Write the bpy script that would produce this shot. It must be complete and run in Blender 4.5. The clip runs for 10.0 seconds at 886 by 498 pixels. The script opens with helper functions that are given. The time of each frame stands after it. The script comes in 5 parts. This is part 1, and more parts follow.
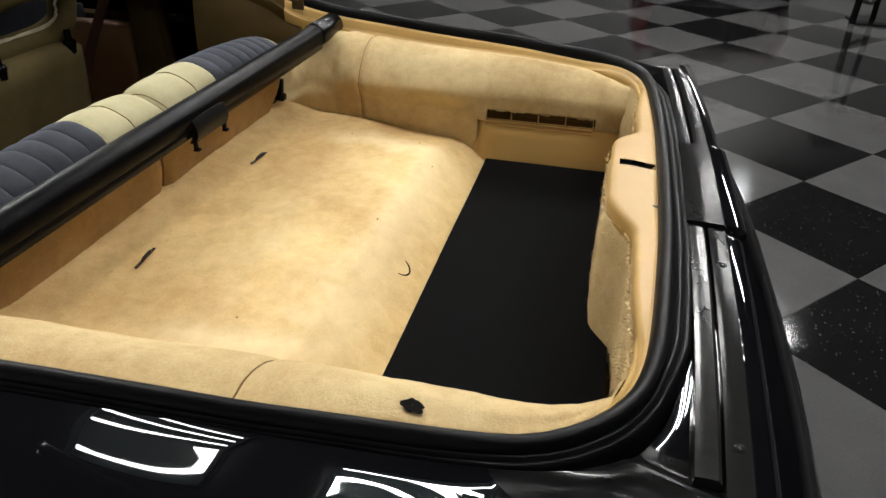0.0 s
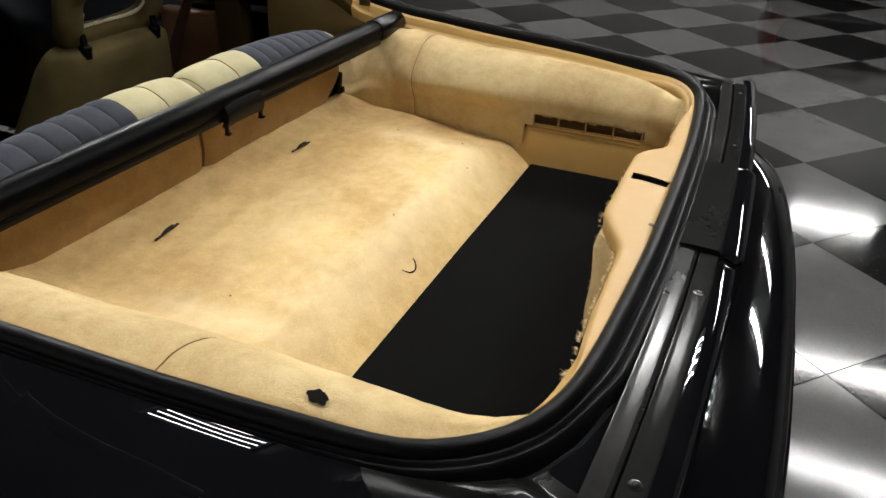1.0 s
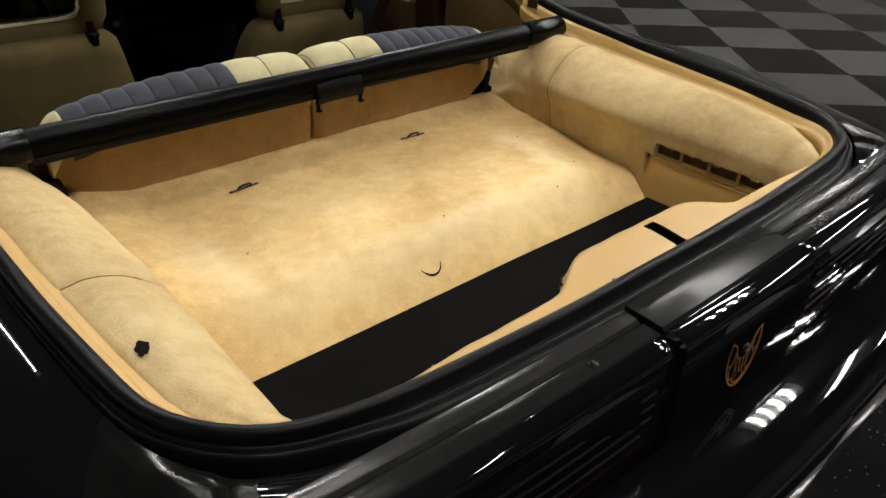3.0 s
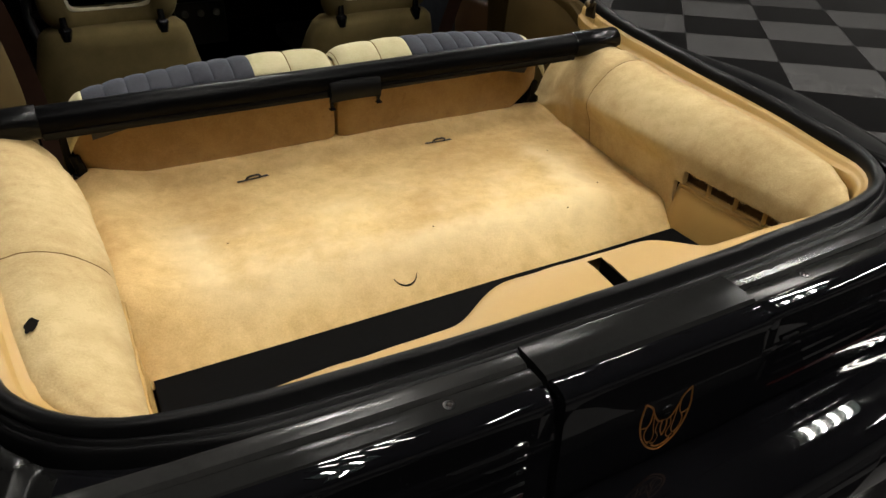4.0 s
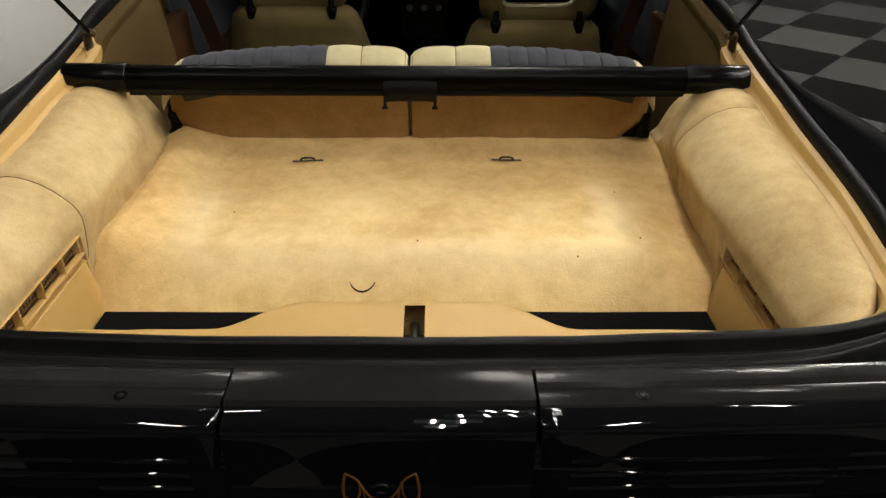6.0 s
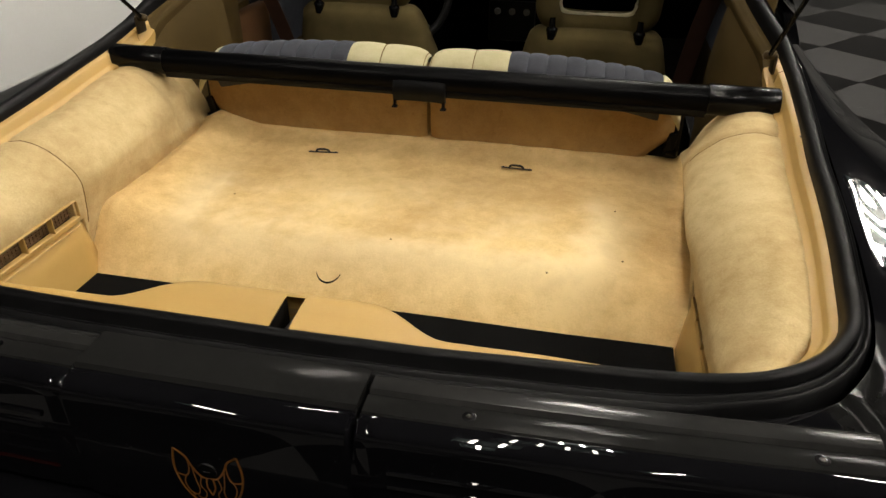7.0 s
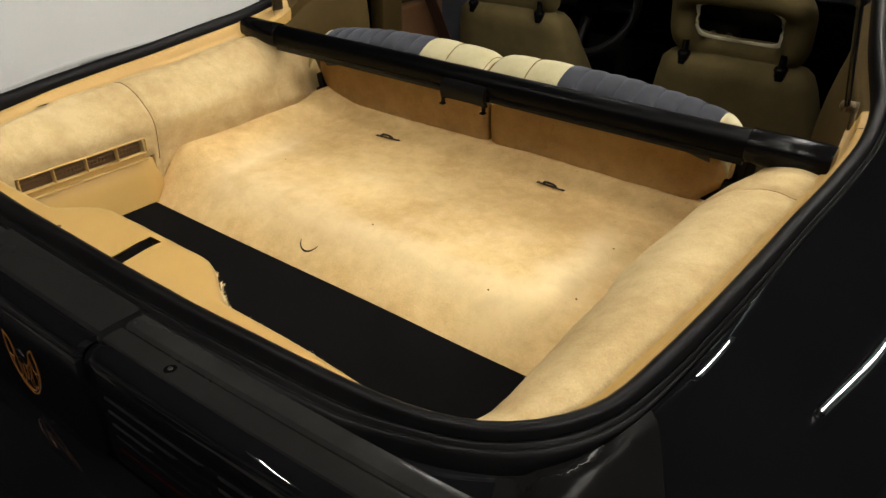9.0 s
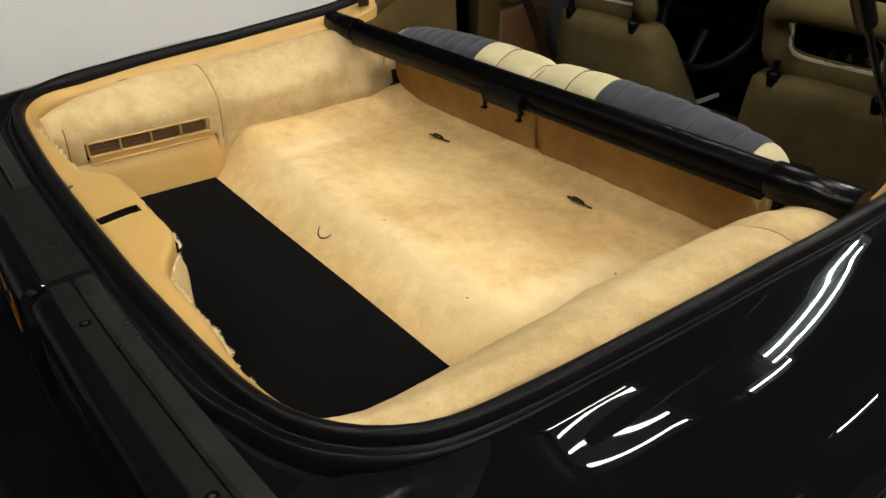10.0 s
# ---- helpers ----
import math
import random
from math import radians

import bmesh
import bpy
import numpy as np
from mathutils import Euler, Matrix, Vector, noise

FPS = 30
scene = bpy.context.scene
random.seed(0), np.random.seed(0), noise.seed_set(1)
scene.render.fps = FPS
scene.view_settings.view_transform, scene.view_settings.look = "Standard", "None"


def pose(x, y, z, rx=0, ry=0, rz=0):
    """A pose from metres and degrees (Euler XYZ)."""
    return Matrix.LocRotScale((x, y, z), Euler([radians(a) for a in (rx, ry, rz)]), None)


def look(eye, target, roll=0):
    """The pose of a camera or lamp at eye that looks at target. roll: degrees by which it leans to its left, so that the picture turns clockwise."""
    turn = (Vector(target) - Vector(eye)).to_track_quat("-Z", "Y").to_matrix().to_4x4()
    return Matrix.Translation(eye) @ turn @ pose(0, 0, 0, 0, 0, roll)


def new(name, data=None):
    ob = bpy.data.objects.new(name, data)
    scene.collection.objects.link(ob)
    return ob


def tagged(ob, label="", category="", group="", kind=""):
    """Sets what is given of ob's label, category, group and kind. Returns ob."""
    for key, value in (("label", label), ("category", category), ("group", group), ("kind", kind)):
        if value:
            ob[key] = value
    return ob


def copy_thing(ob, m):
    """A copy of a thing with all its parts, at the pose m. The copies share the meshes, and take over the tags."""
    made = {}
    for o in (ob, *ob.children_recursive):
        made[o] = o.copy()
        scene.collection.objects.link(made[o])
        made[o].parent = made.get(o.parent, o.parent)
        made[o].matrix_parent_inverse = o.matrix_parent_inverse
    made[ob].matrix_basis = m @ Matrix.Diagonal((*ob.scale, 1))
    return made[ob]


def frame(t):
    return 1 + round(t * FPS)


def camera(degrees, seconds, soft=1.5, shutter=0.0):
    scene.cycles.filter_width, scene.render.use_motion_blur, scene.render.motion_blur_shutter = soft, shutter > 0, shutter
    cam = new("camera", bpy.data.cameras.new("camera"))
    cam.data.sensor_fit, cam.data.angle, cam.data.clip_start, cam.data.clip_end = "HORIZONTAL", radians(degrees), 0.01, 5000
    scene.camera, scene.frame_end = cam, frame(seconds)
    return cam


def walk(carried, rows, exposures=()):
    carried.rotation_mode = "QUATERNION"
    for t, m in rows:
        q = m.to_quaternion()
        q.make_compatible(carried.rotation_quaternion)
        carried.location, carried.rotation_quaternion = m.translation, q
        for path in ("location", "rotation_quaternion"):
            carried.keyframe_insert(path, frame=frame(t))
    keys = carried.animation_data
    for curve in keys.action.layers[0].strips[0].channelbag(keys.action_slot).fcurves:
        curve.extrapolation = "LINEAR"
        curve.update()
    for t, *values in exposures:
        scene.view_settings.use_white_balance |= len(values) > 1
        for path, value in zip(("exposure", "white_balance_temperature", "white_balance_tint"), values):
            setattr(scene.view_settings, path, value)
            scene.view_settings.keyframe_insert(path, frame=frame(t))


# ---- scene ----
cam = camera(64.3, 10.0)
PATH = [
    (0, (-1.082, 0.249, 1.368), (0.589, 0.638, 0.34), 1.2),
    (0.5, (-1.056, 0.161, 1.371), (0.574, 0.691, 0.34), 1.3),
    (1, (-1.02, 0.076, 1.368), (0.552, 0.761, 0.338), 1.2),
    (1.5, (-0.972, -0.009, 1.37), (0.518, 0.834, 0.337), 1.3),
    (2, (-0.908, -0.097, 1.37), (0.473, 0.915, 0.336), 1.3),
    (2.5, (-0.831, -0.181, 1.37), (0.416, 0.99, 0.333), 1.1),
    (4, (-0.496, -0.363, 1.376), (0.318, 1.133, 0.328), 1.1),
    (4.5, (-0.359, -0.405, 1.375), (0.264, 1.181, 0.328), 0.8),
    (5, (-0.22, -0.432, 1.373), (0.197, 1.222, 0.328), 0.7),
    (5.5, (-0.081, -0.443, 1.372), (0.13, 1.25, 0.329), 0.5),
    (7, (0.334, -0.406, 1.367), (-0.009, 1.27, 0.331), 0.4),
    (7.5, (0.46, -0.37, 1.364), (-0.059, 1.262, 0.332), 0.5),
    (8, (0.587, -0.324, 1.366), (-0.107, 1.242, 0.333), 0.5),
    (8.5, (0.704, -0.269, 1.363), (-0.157, 1.214, 0.334), 0.4),
    (9, (0.809, -0.203, 1.362), (-0.213, 1.176, 0.336), 0.6),
    (9.5, (0.907, -0.121, 1.364), (-0.274, 1.126, 0.338), 0.7),
    (10, (0.999, -0.015, 1.363), (-0.334, 1.07, 0.339), 0.4),
]
walk(cam, [(t, look(eye, target, roll)) for t, eye, target, roll in PATH], exposures=[(0.0, 0.22, 6050, 10), (2.5, 0.1, 6250, 10), (4.5, 0.0, 6500, 10), (5.5, -0.04, 6600, 10), (7.0, -0.03, 6750, 10), (10.0, 0.0, 6600, 10)])

# ---- light: a dim showroom under fluorescent fixtures ----
world = bpy.data.worlds.new("world")
scene.world = world
world.use_nodes = True
world.node_tree.nodes["Background"].inputs[0].default_value = (0.05, 0.05, 0.055, 1)
world.node_tree.nodes["Background"].inputs[1].default_value = 0.1
CEILING = 3.6
# fixtures, out of view: x, y, half length, tubes, strength of the tubes as tuned for brightness
FIXTURES = [(0.40, 1.78, 0.34, 4, 50), (0.12, 0.38, 0.40, 2, 140), (0.1, -1.1, 0.58, 1, 220), (-1.4, -1.3, 0.58, 1, 220), (1.1, -1.4, 0.58, 1, 220), (4.5, -1.35, 0.58, 2, 190), (6.1, -1.6, 0.58, 2, 190), (9.8, -1.5, 0.58, 2, 190),
            (3.2, 0.2, 0.40, 4, 190), (0.72, 2.85, 0.27, 1, 290), (0.50, 3.52, 0.55, 2, 290), (2.3, 3.5, 0.58, 1, 320), (-1.3, 3.6, 0.58, 1, 200), (3.75, 1.8, 0.58, 2, 190), (3.9, 5.6, 0.58, 4, 190), (6.1, 1.9, 0.58, 1, 190)]


# ---- materials ----
def material(name, base, rough=0.5, metal=0.0, coat=0.0, spec=0.5):
    m = bpy.data.materials.new(name)
    m.use_nodes = True
    b = m.node_tree.nodes["Principled BSDF"]
    b.inputs["Base Color"].default_value = (*base, 1)
    b.inputs["Roughness"].default_value = rough
    b.inputs["Metallic"].default_value = metal
    b.inputs["Coat Weight"].default_value = coat
    b.inputs["Coat Roughness"].default_value = 0.012
    b.inputs["Specular IOR Level"].default_value = spec
    return m


def node(m, kind, **values):
    n = m.node_tree.nodes.new(kind)
    for key, value in values.items():
        n.inputs[key.replace("_", " ")].default_value = value
    return n


def link(m, a, b):
    m.node_tree.links.new(a, b)


def mottled(m, dark, light, scale, fine, bump=0.3, depth=0.001, spread=(0.3, 0.7), fine_share=0.35, rough=None):
    """Colour between two tones by a broad and a fine noise, with a fine relief."""
    b = m.node_tree.nodes["Principled BSDF"]
    co = node(m, "ShaderNodeTexCoord")
    broad = node(m, "ShaderNodeTexNoise", Scale=scale, Detail=5.0, Roughness=0.6)
    small = node(m, "ShaderNodeTexNoise", Scale=fine, Detail=3.0, Roughness=0.7)
    for n in (broad, small):
        link(m, co.outputs["Object"], n.inputs["Vector"])
    mix = node(m, "ShaderNodeMix")
    mix.data_type = "FLOAT"
    mix.inputs[0].default_value = fine_share
    link(m, broad.outputs["Fac"], mix.inputs[2])
    link(m, small.outputs["Fac"], mix.inputs[3])
    ramp = node(m, "ShaderNodeValToRGB")
    ramp.color_ramp.elements[0].position, ramp.color_ramp.elements[1].position = spread
    ramp.color_ramp.elements[0].color, ramp.color_ramp.elements[1].color = (*dark, 1), (*light, 1)
    link(m, mix.outputs[0], ramp.inputs[0])
    link(m, ramp.outputs[0], b.inputs["Base Color"])
    bp = node(m, "ShaderNodeBump", Strength=bump, Distance=depth)
    link(m, small.outputs["Fac"], bp.inputs["Height"])
    link(m, bp.outputs[0], b.inputs["Normal"])
    if rough:
        rr = node(m, "ShaderNodeMapRange")
        rr.inputs[3].default_value, rr.inputs[4].default_value = rough
        link(m, broad.outputs["Fac"], rr.inputs[0])
        link(m, rr.outputs[0], b.inputs["Roughness"])
    return m


def carpet(name, dark, light, sheen=0.18):
    """Cut-pile carpet: broad wear, brushed nap patches and fibre grain."""
    m = material(name, light, 1.0, spec=0.1)
    b = m.node_tree.nodes["Principled BSDF"]
    geo = node(m, "ShaderNodeNewGeometry")
    broad = node(m, "ShaderNodeTexNoise", Scale=4.0, Detail=3.0, Roughness=0.5)
    nap = node(m, "ShaderNodeTexNoise", Scale=34.0, Detail=5.0, Roughness=0.65, Distortion=0.3)
    grain = node(m, "ShaderNodeTexNoise", Scale=330.0, Detail=3.0, Roughness=0.75)
    for n in (broad, nap, grain):
        link(m, geo.outputs["Position"], n.inputs["Vector"])
    last = None
    for n, share in ((broad, 0.48), (nap, 0.30), (grain, 0.22)):
        mul = node(m, "ShaderNodeMath")
        mul.operation = "MULTIPLY"
        mul.inputs[1].default_value = share
        link(m, n.outputs["Fac"], mul.inputs[0])
        if last is None:
            last = mul
        else:
            add = node(m, "ShaderNodeMath")
            add.operation = "ADD"
            link(m, last.outputs[0], add.inputs[0])
            link(m, mul.outputs[0], add.inputs[1])
            last = add
    ramp = node(m, "ShaderNodeValToRGB")
    ramp.color_ramp.elements[0].position, ramp.color_ramp.elements[1].position = 0.40, 0.60
    ramp.color_ramp.elements[0].color, ramp.color_ramp.elements[1].color = (*dark, 1), (*light, 1)
    link(m, last.outputs[0], ramp.inputs[0])
    # a few brownish stains
    stain = node(m, "ShaderNodeTexNoise", Scale=9.0, Detail=3.0, Roughness=0.5)
    link(m, geo.outputs["Position"], stain.inputs["Vector"])
    mask = node(m, "ShaderNodeMapRange")
    mask.inputs[1].default_value, mask.inputs[2].default_value, mask.inputs[4].default_value = 0.57, 0.74, 0.42
    link(m, stain.outputs["Fac"], mask.inputs[0])
    mix = node(m, "ShaderNodeMix")
    mix.data_type = "RGBA"
    link(m, mask.outputs[0], mix.inputs[0])
    link(m, ramp.outputs[0], mix.inputs[6])
    mix.inputs[7].default_value = (dark[0] * 0.72, dark[1] * 0.62, dark[2] * 0.5, 1)
    crumb = node(m, "ShaderNodeTexNoise", Scale=70.0, Detail=2.0, Roughness=0.5)
    link(m, geo.outputs["Position"], crumb.inputs["Vector"])
    spots = node(m, "ShaderNodeMapRange")
    spots.inputs[1].default_value, spots.inputs[2].default_value, spots.inputs[4].default_value = 0.66, 0.78, 0.22
    link(m, crumb.outputs["Fac"], spots.inputs[0])
    worn = node(m, "ShaderNodeMix")
    worn.data_type = "RGBA"
    link(m, spots.outputs[0], worn.inputs[0])
    link(m, mix.outputs[2], worn.inputs[6])
    worn.inputs[7].default_value = (dark[0] * 0.55, dark[1] * 0.45, dark[2] * 0.35, 1)
    link(m, worn.outputs[2], b.inputs["Base Color"])
    high = node(m, "ShaderNodeMath")
    high.operation = "MULTIPLY_ADD"
    high.inputs[1].default_value = 1.2
    link(m, nap.outputs["Fac"], high.inputs[0])
    link(m, grain.outputs["Fac"], high.inputs[2])
    bp = node(m, "ShaderNodeBump", Strength=0.5, Distance=0.0018)
    link(m, high.outputs[0], bp.inputs["Height"])
    link(m, bp.outputs[0], b.inputs["Normal"])
    b.inputs["Sheen Weight"].default_value = sheen
    b.inputs["Sheen Roughness"].default_value = 0.5
    b.inputs["Sheen Tint"].default_value = (*light, 1)
    return m


def worn_lit_edge(m, pale):
    """Paler nap along the raised edge of the cargo floor, in uneven patches: rubbed wear, and the crest's highlight
    painted in.
    """
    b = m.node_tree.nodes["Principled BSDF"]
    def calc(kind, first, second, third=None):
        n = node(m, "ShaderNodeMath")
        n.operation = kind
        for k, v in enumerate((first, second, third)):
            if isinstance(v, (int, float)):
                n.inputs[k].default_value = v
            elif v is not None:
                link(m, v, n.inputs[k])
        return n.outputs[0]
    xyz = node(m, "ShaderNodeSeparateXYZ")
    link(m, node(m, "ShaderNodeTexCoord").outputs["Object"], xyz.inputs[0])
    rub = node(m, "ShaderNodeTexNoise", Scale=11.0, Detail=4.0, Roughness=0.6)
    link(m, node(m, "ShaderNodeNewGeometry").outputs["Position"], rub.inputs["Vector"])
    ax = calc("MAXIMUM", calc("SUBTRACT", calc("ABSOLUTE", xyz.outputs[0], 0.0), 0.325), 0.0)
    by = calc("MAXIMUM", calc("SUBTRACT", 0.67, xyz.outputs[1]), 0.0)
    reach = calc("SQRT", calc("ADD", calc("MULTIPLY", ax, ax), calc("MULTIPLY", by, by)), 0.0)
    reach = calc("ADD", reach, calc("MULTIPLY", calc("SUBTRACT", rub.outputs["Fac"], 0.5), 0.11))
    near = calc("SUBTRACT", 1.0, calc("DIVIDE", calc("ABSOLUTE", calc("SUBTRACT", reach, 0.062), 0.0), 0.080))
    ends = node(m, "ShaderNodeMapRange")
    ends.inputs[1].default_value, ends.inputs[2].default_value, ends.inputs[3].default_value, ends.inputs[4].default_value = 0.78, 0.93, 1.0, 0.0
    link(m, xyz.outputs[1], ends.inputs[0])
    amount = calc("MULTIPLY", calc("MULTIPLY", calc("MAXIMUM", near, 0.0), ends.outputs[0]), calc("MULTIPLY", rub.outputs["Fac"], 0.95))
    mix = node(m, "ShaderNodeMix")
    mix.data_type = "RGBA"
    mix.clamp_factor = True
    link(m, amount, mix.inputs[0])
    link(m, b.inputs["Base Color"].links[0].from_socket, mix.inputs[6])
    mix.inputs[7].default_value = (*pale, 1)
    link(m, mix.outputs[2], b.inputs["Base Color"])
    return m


CARPET = carpet("tan_carpet", (0.54, 0.355, 0.145), (0.76, 0.555, 0.26))
# this pale tone carries the lit crest as well as the wear
worn_lit_edge(CARPET, (0.90, 0.76, 0.48))
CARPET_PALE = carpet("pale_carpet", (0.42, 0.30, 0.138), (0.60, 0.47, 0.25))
FRAY = mottled(material("loose_fibre", (0.85, 0.72, 0.48), 1.0, spec=0.05), (0.62, 0.48, 0.26), (0.78, 0.64, 0.40), 30.0, 300.0, 0.0)
# same carpet as the floor, with the seat back's shade in its colour
CARPET_SEAT_SHADED = carpet("shaded_seat_back_carpet", (0.30, 0.188, 0.082), (0.42, 0.28, 0.128), 0.0)
PLASTIC = mottled(material("tan_plastic", (0.6, 0.4, 0.15), 0.45), (0.44, 0.276, 0.084), (0.52, 0.336, 0.110), 9.0, 600.0, 0.25, 0.0004, rough=(0.38, 0.55))
PAINT = mottled(material("black_paint", (0.004, 0.004, 0.005), 0.12, coat=1.0, spec=0.012), (0.0022, 0.0022, 0.0028), (0.0045, 0.0045, 0.0054), 6.0, 300.0, 0.004, 0.0001, rough=(0.05, 0.08))
BUMPER_PAINT = mottled(material("scuffed_black_bumper", (0.004, 0.004, 0.005), 0.2, coat=1.0, spec=0.015), (0.0022, 0.0022, 0.0028), (0.0045, 0.0045, 0.0054), 6.0, 260.0, 0.01, 0.0001, rough=(0.06, 0.12))
BUMPER_PAINT.node_tree.nodes["Principled BSDF"].inputs["Coat Roughness"].default_value = 0.028
SATIN = mottled(material("satin_black_panel", (0.02, 0.02, 0.02), 0.2, spec=0.05), (0.008, 0.008, 0.008), (0.0135, 0.0135, 0.0132), 9.0, 120.0, 0.012, 0.0001, rough=(0.10, 0.18))
SATIN_WORN = mottled(material("worn_satin_strip", (0.03, 0.03, 0.03), 0.25, spec=0.20), (0.011, 0.011, 0.011), (0.024, 0.0236, 0.023), 16.0, 90.0, 0.015, 0.0001, rough=(0.11, 0.22))
SATIN_CORNER = mottled(material("scuffed_corner", (0.02, 0.02, 0.02), 0.2, spec=0.09), (0.003, 0.003, 0.003), (0.006, 0.006, 0.006), 30.0, 90.0, 0.03, 0.0002, rough=(0.11, 0.22))
RUBBER = mottled(material("black_rubber", (0.018, 0.018, 0.019), 0.5, spec=0.13), (0.0022, 0.0022, 0.0025), (0.005, 0.005, 0.0054), 20.0, 300.0, 0.25, 0.0005, rough=(0.34, 0.5))
BLACK_PLASTIC = mottled(material("black_plastic", (0.015, 0.015, 0.016), 0.2, spec=0.16), (0.0018, 0.0018, 0.002), (0.004, 0.004, 0.0043), 20.0, 500.0, 0.12, 0.0004, rough=(0.16, 0.26))
WHEEL_GRIP = mottled(material("grey_black_leather", (0.05, 0.05, 0.052), 0.4, spec=0.3), (0.006, 0.006, 0.0065), (0.012, 0.012, 0.013), 20.0, 300.0, 0.2, 0.0004)
ROLLER = mottled(material("black_vinyl", (0.004, 0.004, 0.004), 0.45, spec=0.06), (0.001, 0.001, 0.0013), (0.0022, 0.0022, 0.0026), 14.0, 400.0, 0.2, 0.0005, rough=(0.27, 0.38))
MAT = mottled(material("black_mat", (0.012, 0.012, 0.013), 0.95, spec=0.06), (0.0022, 0.0022, 0.0024), (0.0045, 0.0045, 0.0048), 8.0, 700.0, 0.6, 0.0008)
DARK = material("dark_gap", (0.006, 0.005, 0.004), 0.9, spec=0.1)
CHROME = material("chrome", (0.6, 0.6, 0.6), 0.15, 1.0)
STEEL = mottled(material("dull_steel", (0.25, 0.24, 0.22), 0.4, 1.0), (0.16, 0.15, 0.14), (0.36, 0.35, 0.33), 60.0, 400.0, 0.2, 0.0003)
DARK_STEEL = material("dark_steel", (0.05, 0.045, 0.042), 0.34, 0.9)
VENT_BROWN = material("dark_vent_brown", (0.15, 0.088, 0.042), 0.7, spec=0.2)
SEAM = material("seam_thread", (0.16, 0.098, 0.038), 0.9, spec=0.1)
SCREW = mottled(material("dark_screw", (0.08, 0.06, 0.04), 0.4, 0.8), (0.05, 0.035, 0.02), (0.16, 0.12, 0.07), 60.0, 400.0, 0.2, 0.0003)
GOLD = material("orange_gold", (0.27, 0.108, 0.022), 0.42, 0.6, spec=0.2)
BLUE = mottled(material("blue_grey_velour", (0.1, 0.11, 0.145), 1.0, spec=0.15), (0.029, 0.030, 0.036), (0.053, 0.055, 0.065), 18.0, 380.0, 0.7, 0.001)
CREAM = mottled(material("cream_velour", (0.6, 0.55, 0.35), 1.0, spec=0.15), (0.40, 0.36, 0.20), (0.55, 0.50, 0.32), 18.0, 380.0, 0.7, 0.001)
for velour, tint in ((BLUE, (0.4, 0.45, 0.55)), (CREAM, (0.8, 0.75, 0.55))):
    velour.node_tree.nodes["Principled BSDF"].inputs["Sheen Weight"].default_value = 0.3
    velour.node_tree.nodes["Principled BSDF"].inputs["Sheen Tint"].default_value = (*tint, 1)
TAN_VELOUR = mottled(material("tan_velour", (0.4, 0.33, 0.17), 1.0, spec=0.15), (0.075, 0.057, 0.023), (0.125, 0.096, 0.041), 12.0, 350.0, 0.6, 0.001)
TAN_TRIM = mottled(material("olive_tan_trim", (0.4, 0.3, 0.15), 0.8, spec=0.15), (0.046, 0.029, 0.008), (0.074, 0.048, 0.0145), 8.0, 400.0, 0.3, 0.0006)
BROWN = mottled(material("brown_webbing", (0.16, 0.06, 0.03), 0.7), (0.035, 0.013, 0.007), (0.06, 0.024, 0.012), 20.0, 300.0, 0.3, 0.0005)
TAN_LEATHER = mottled(material("orange_tan_vinyl", (0.3, 0.14, 0.06), 0.5), (0.11, 0.05, 0.02), (0.16, 0.08, 0.033), 10.0, 300.0, 0.2, 0.0005)
TILE_DARK = material("dark_tile", (0.03, 0.03, 0.03), 0.085)
TILE_LIGHT = material("grey_tile", (0.22, 0.22, 0.21), 0.095)
GROUT = mottled(material("tile_joint", (0.06, 0.06, 0.06), 0.7), (0.04, 0.04, 0.04), (0.08, 0.08, 0.078), 30.0, 200.0)
WHITE_WALL = mottled(material("white_wall_paint", (0.78, 0.78, 0.76), 0.7), (0.64, 0.64, 0.625), (0.69, 0.69, 0.675), 1.5, 60.0, 0.1, 0.001)
GREY_WALL = mottled(material("grey_wall_paint", (0.3, 0.3, 0.3), 0.8), (0.26, 0.26, 0.26), (0.32, 0.32, 0.315), 1.5, 60.0, 0.1, 0.001)
CEILING_PAINT = mottled(material("dark_ceiling_paint", (0.06, 0.06, 0.06), 0.9), (0.045, 0.045, 0.045), (0.07, 0.07, 0.07), 2.0, 60.0, 0.1, 0.001)
HOUSING = mottled(material("grey_enamel", (0.01, 0.01, 0.01), 0.8, spec=0.02), (0.007, 0.010, 0.010), (0.010, 0.014, 0.014), 10.0, 100.0, 0.05, 0.0003)
TYRE = mottled(material("tyre_rubber", (0.02, 0.02, 0.02), 0.8), (0.015, 0.015, 0.015), (0.03, 0.03, 0.03), 20.0, 200.0, 0.3, 0.001)
RED_LENS = mottled(material("dark_red_lens", (0.05, 0.002, 0.002), 0.15, coat=0.5), (0.008, 0.0006, 0.0006), (0.016, 0.001, 0.001), 10.0, 200.0, 0.05, 0.0003)
MESH_TRIM = mottled(material("woven_trim", (0.5, 0.46, 0.34), 0.7), (0.6, 0.56, 0.43), (0.78, 0.73, 0.58), 40.0, 500.0)
RED_PAINT = mottled(material("red_paint", (0.25, 0.01, 0.012), 0.2, coat=1.0), (0.10, 0.004, 0.005), (0.13, 0.006, 0.007), 3.0, 200.0, 0.01, 0.0001)
TINTED_FAR = material("dark_cabin_glass", (0.01, 0.01, 0.011), 0.05)
TINTED = material("tinted_glass", (0.12, 0.13, 0.125), 0.02)
TINTED.node_tree.nodes["Principled BSDF"].inputs["Transmission Weight"].default_value = 1.0


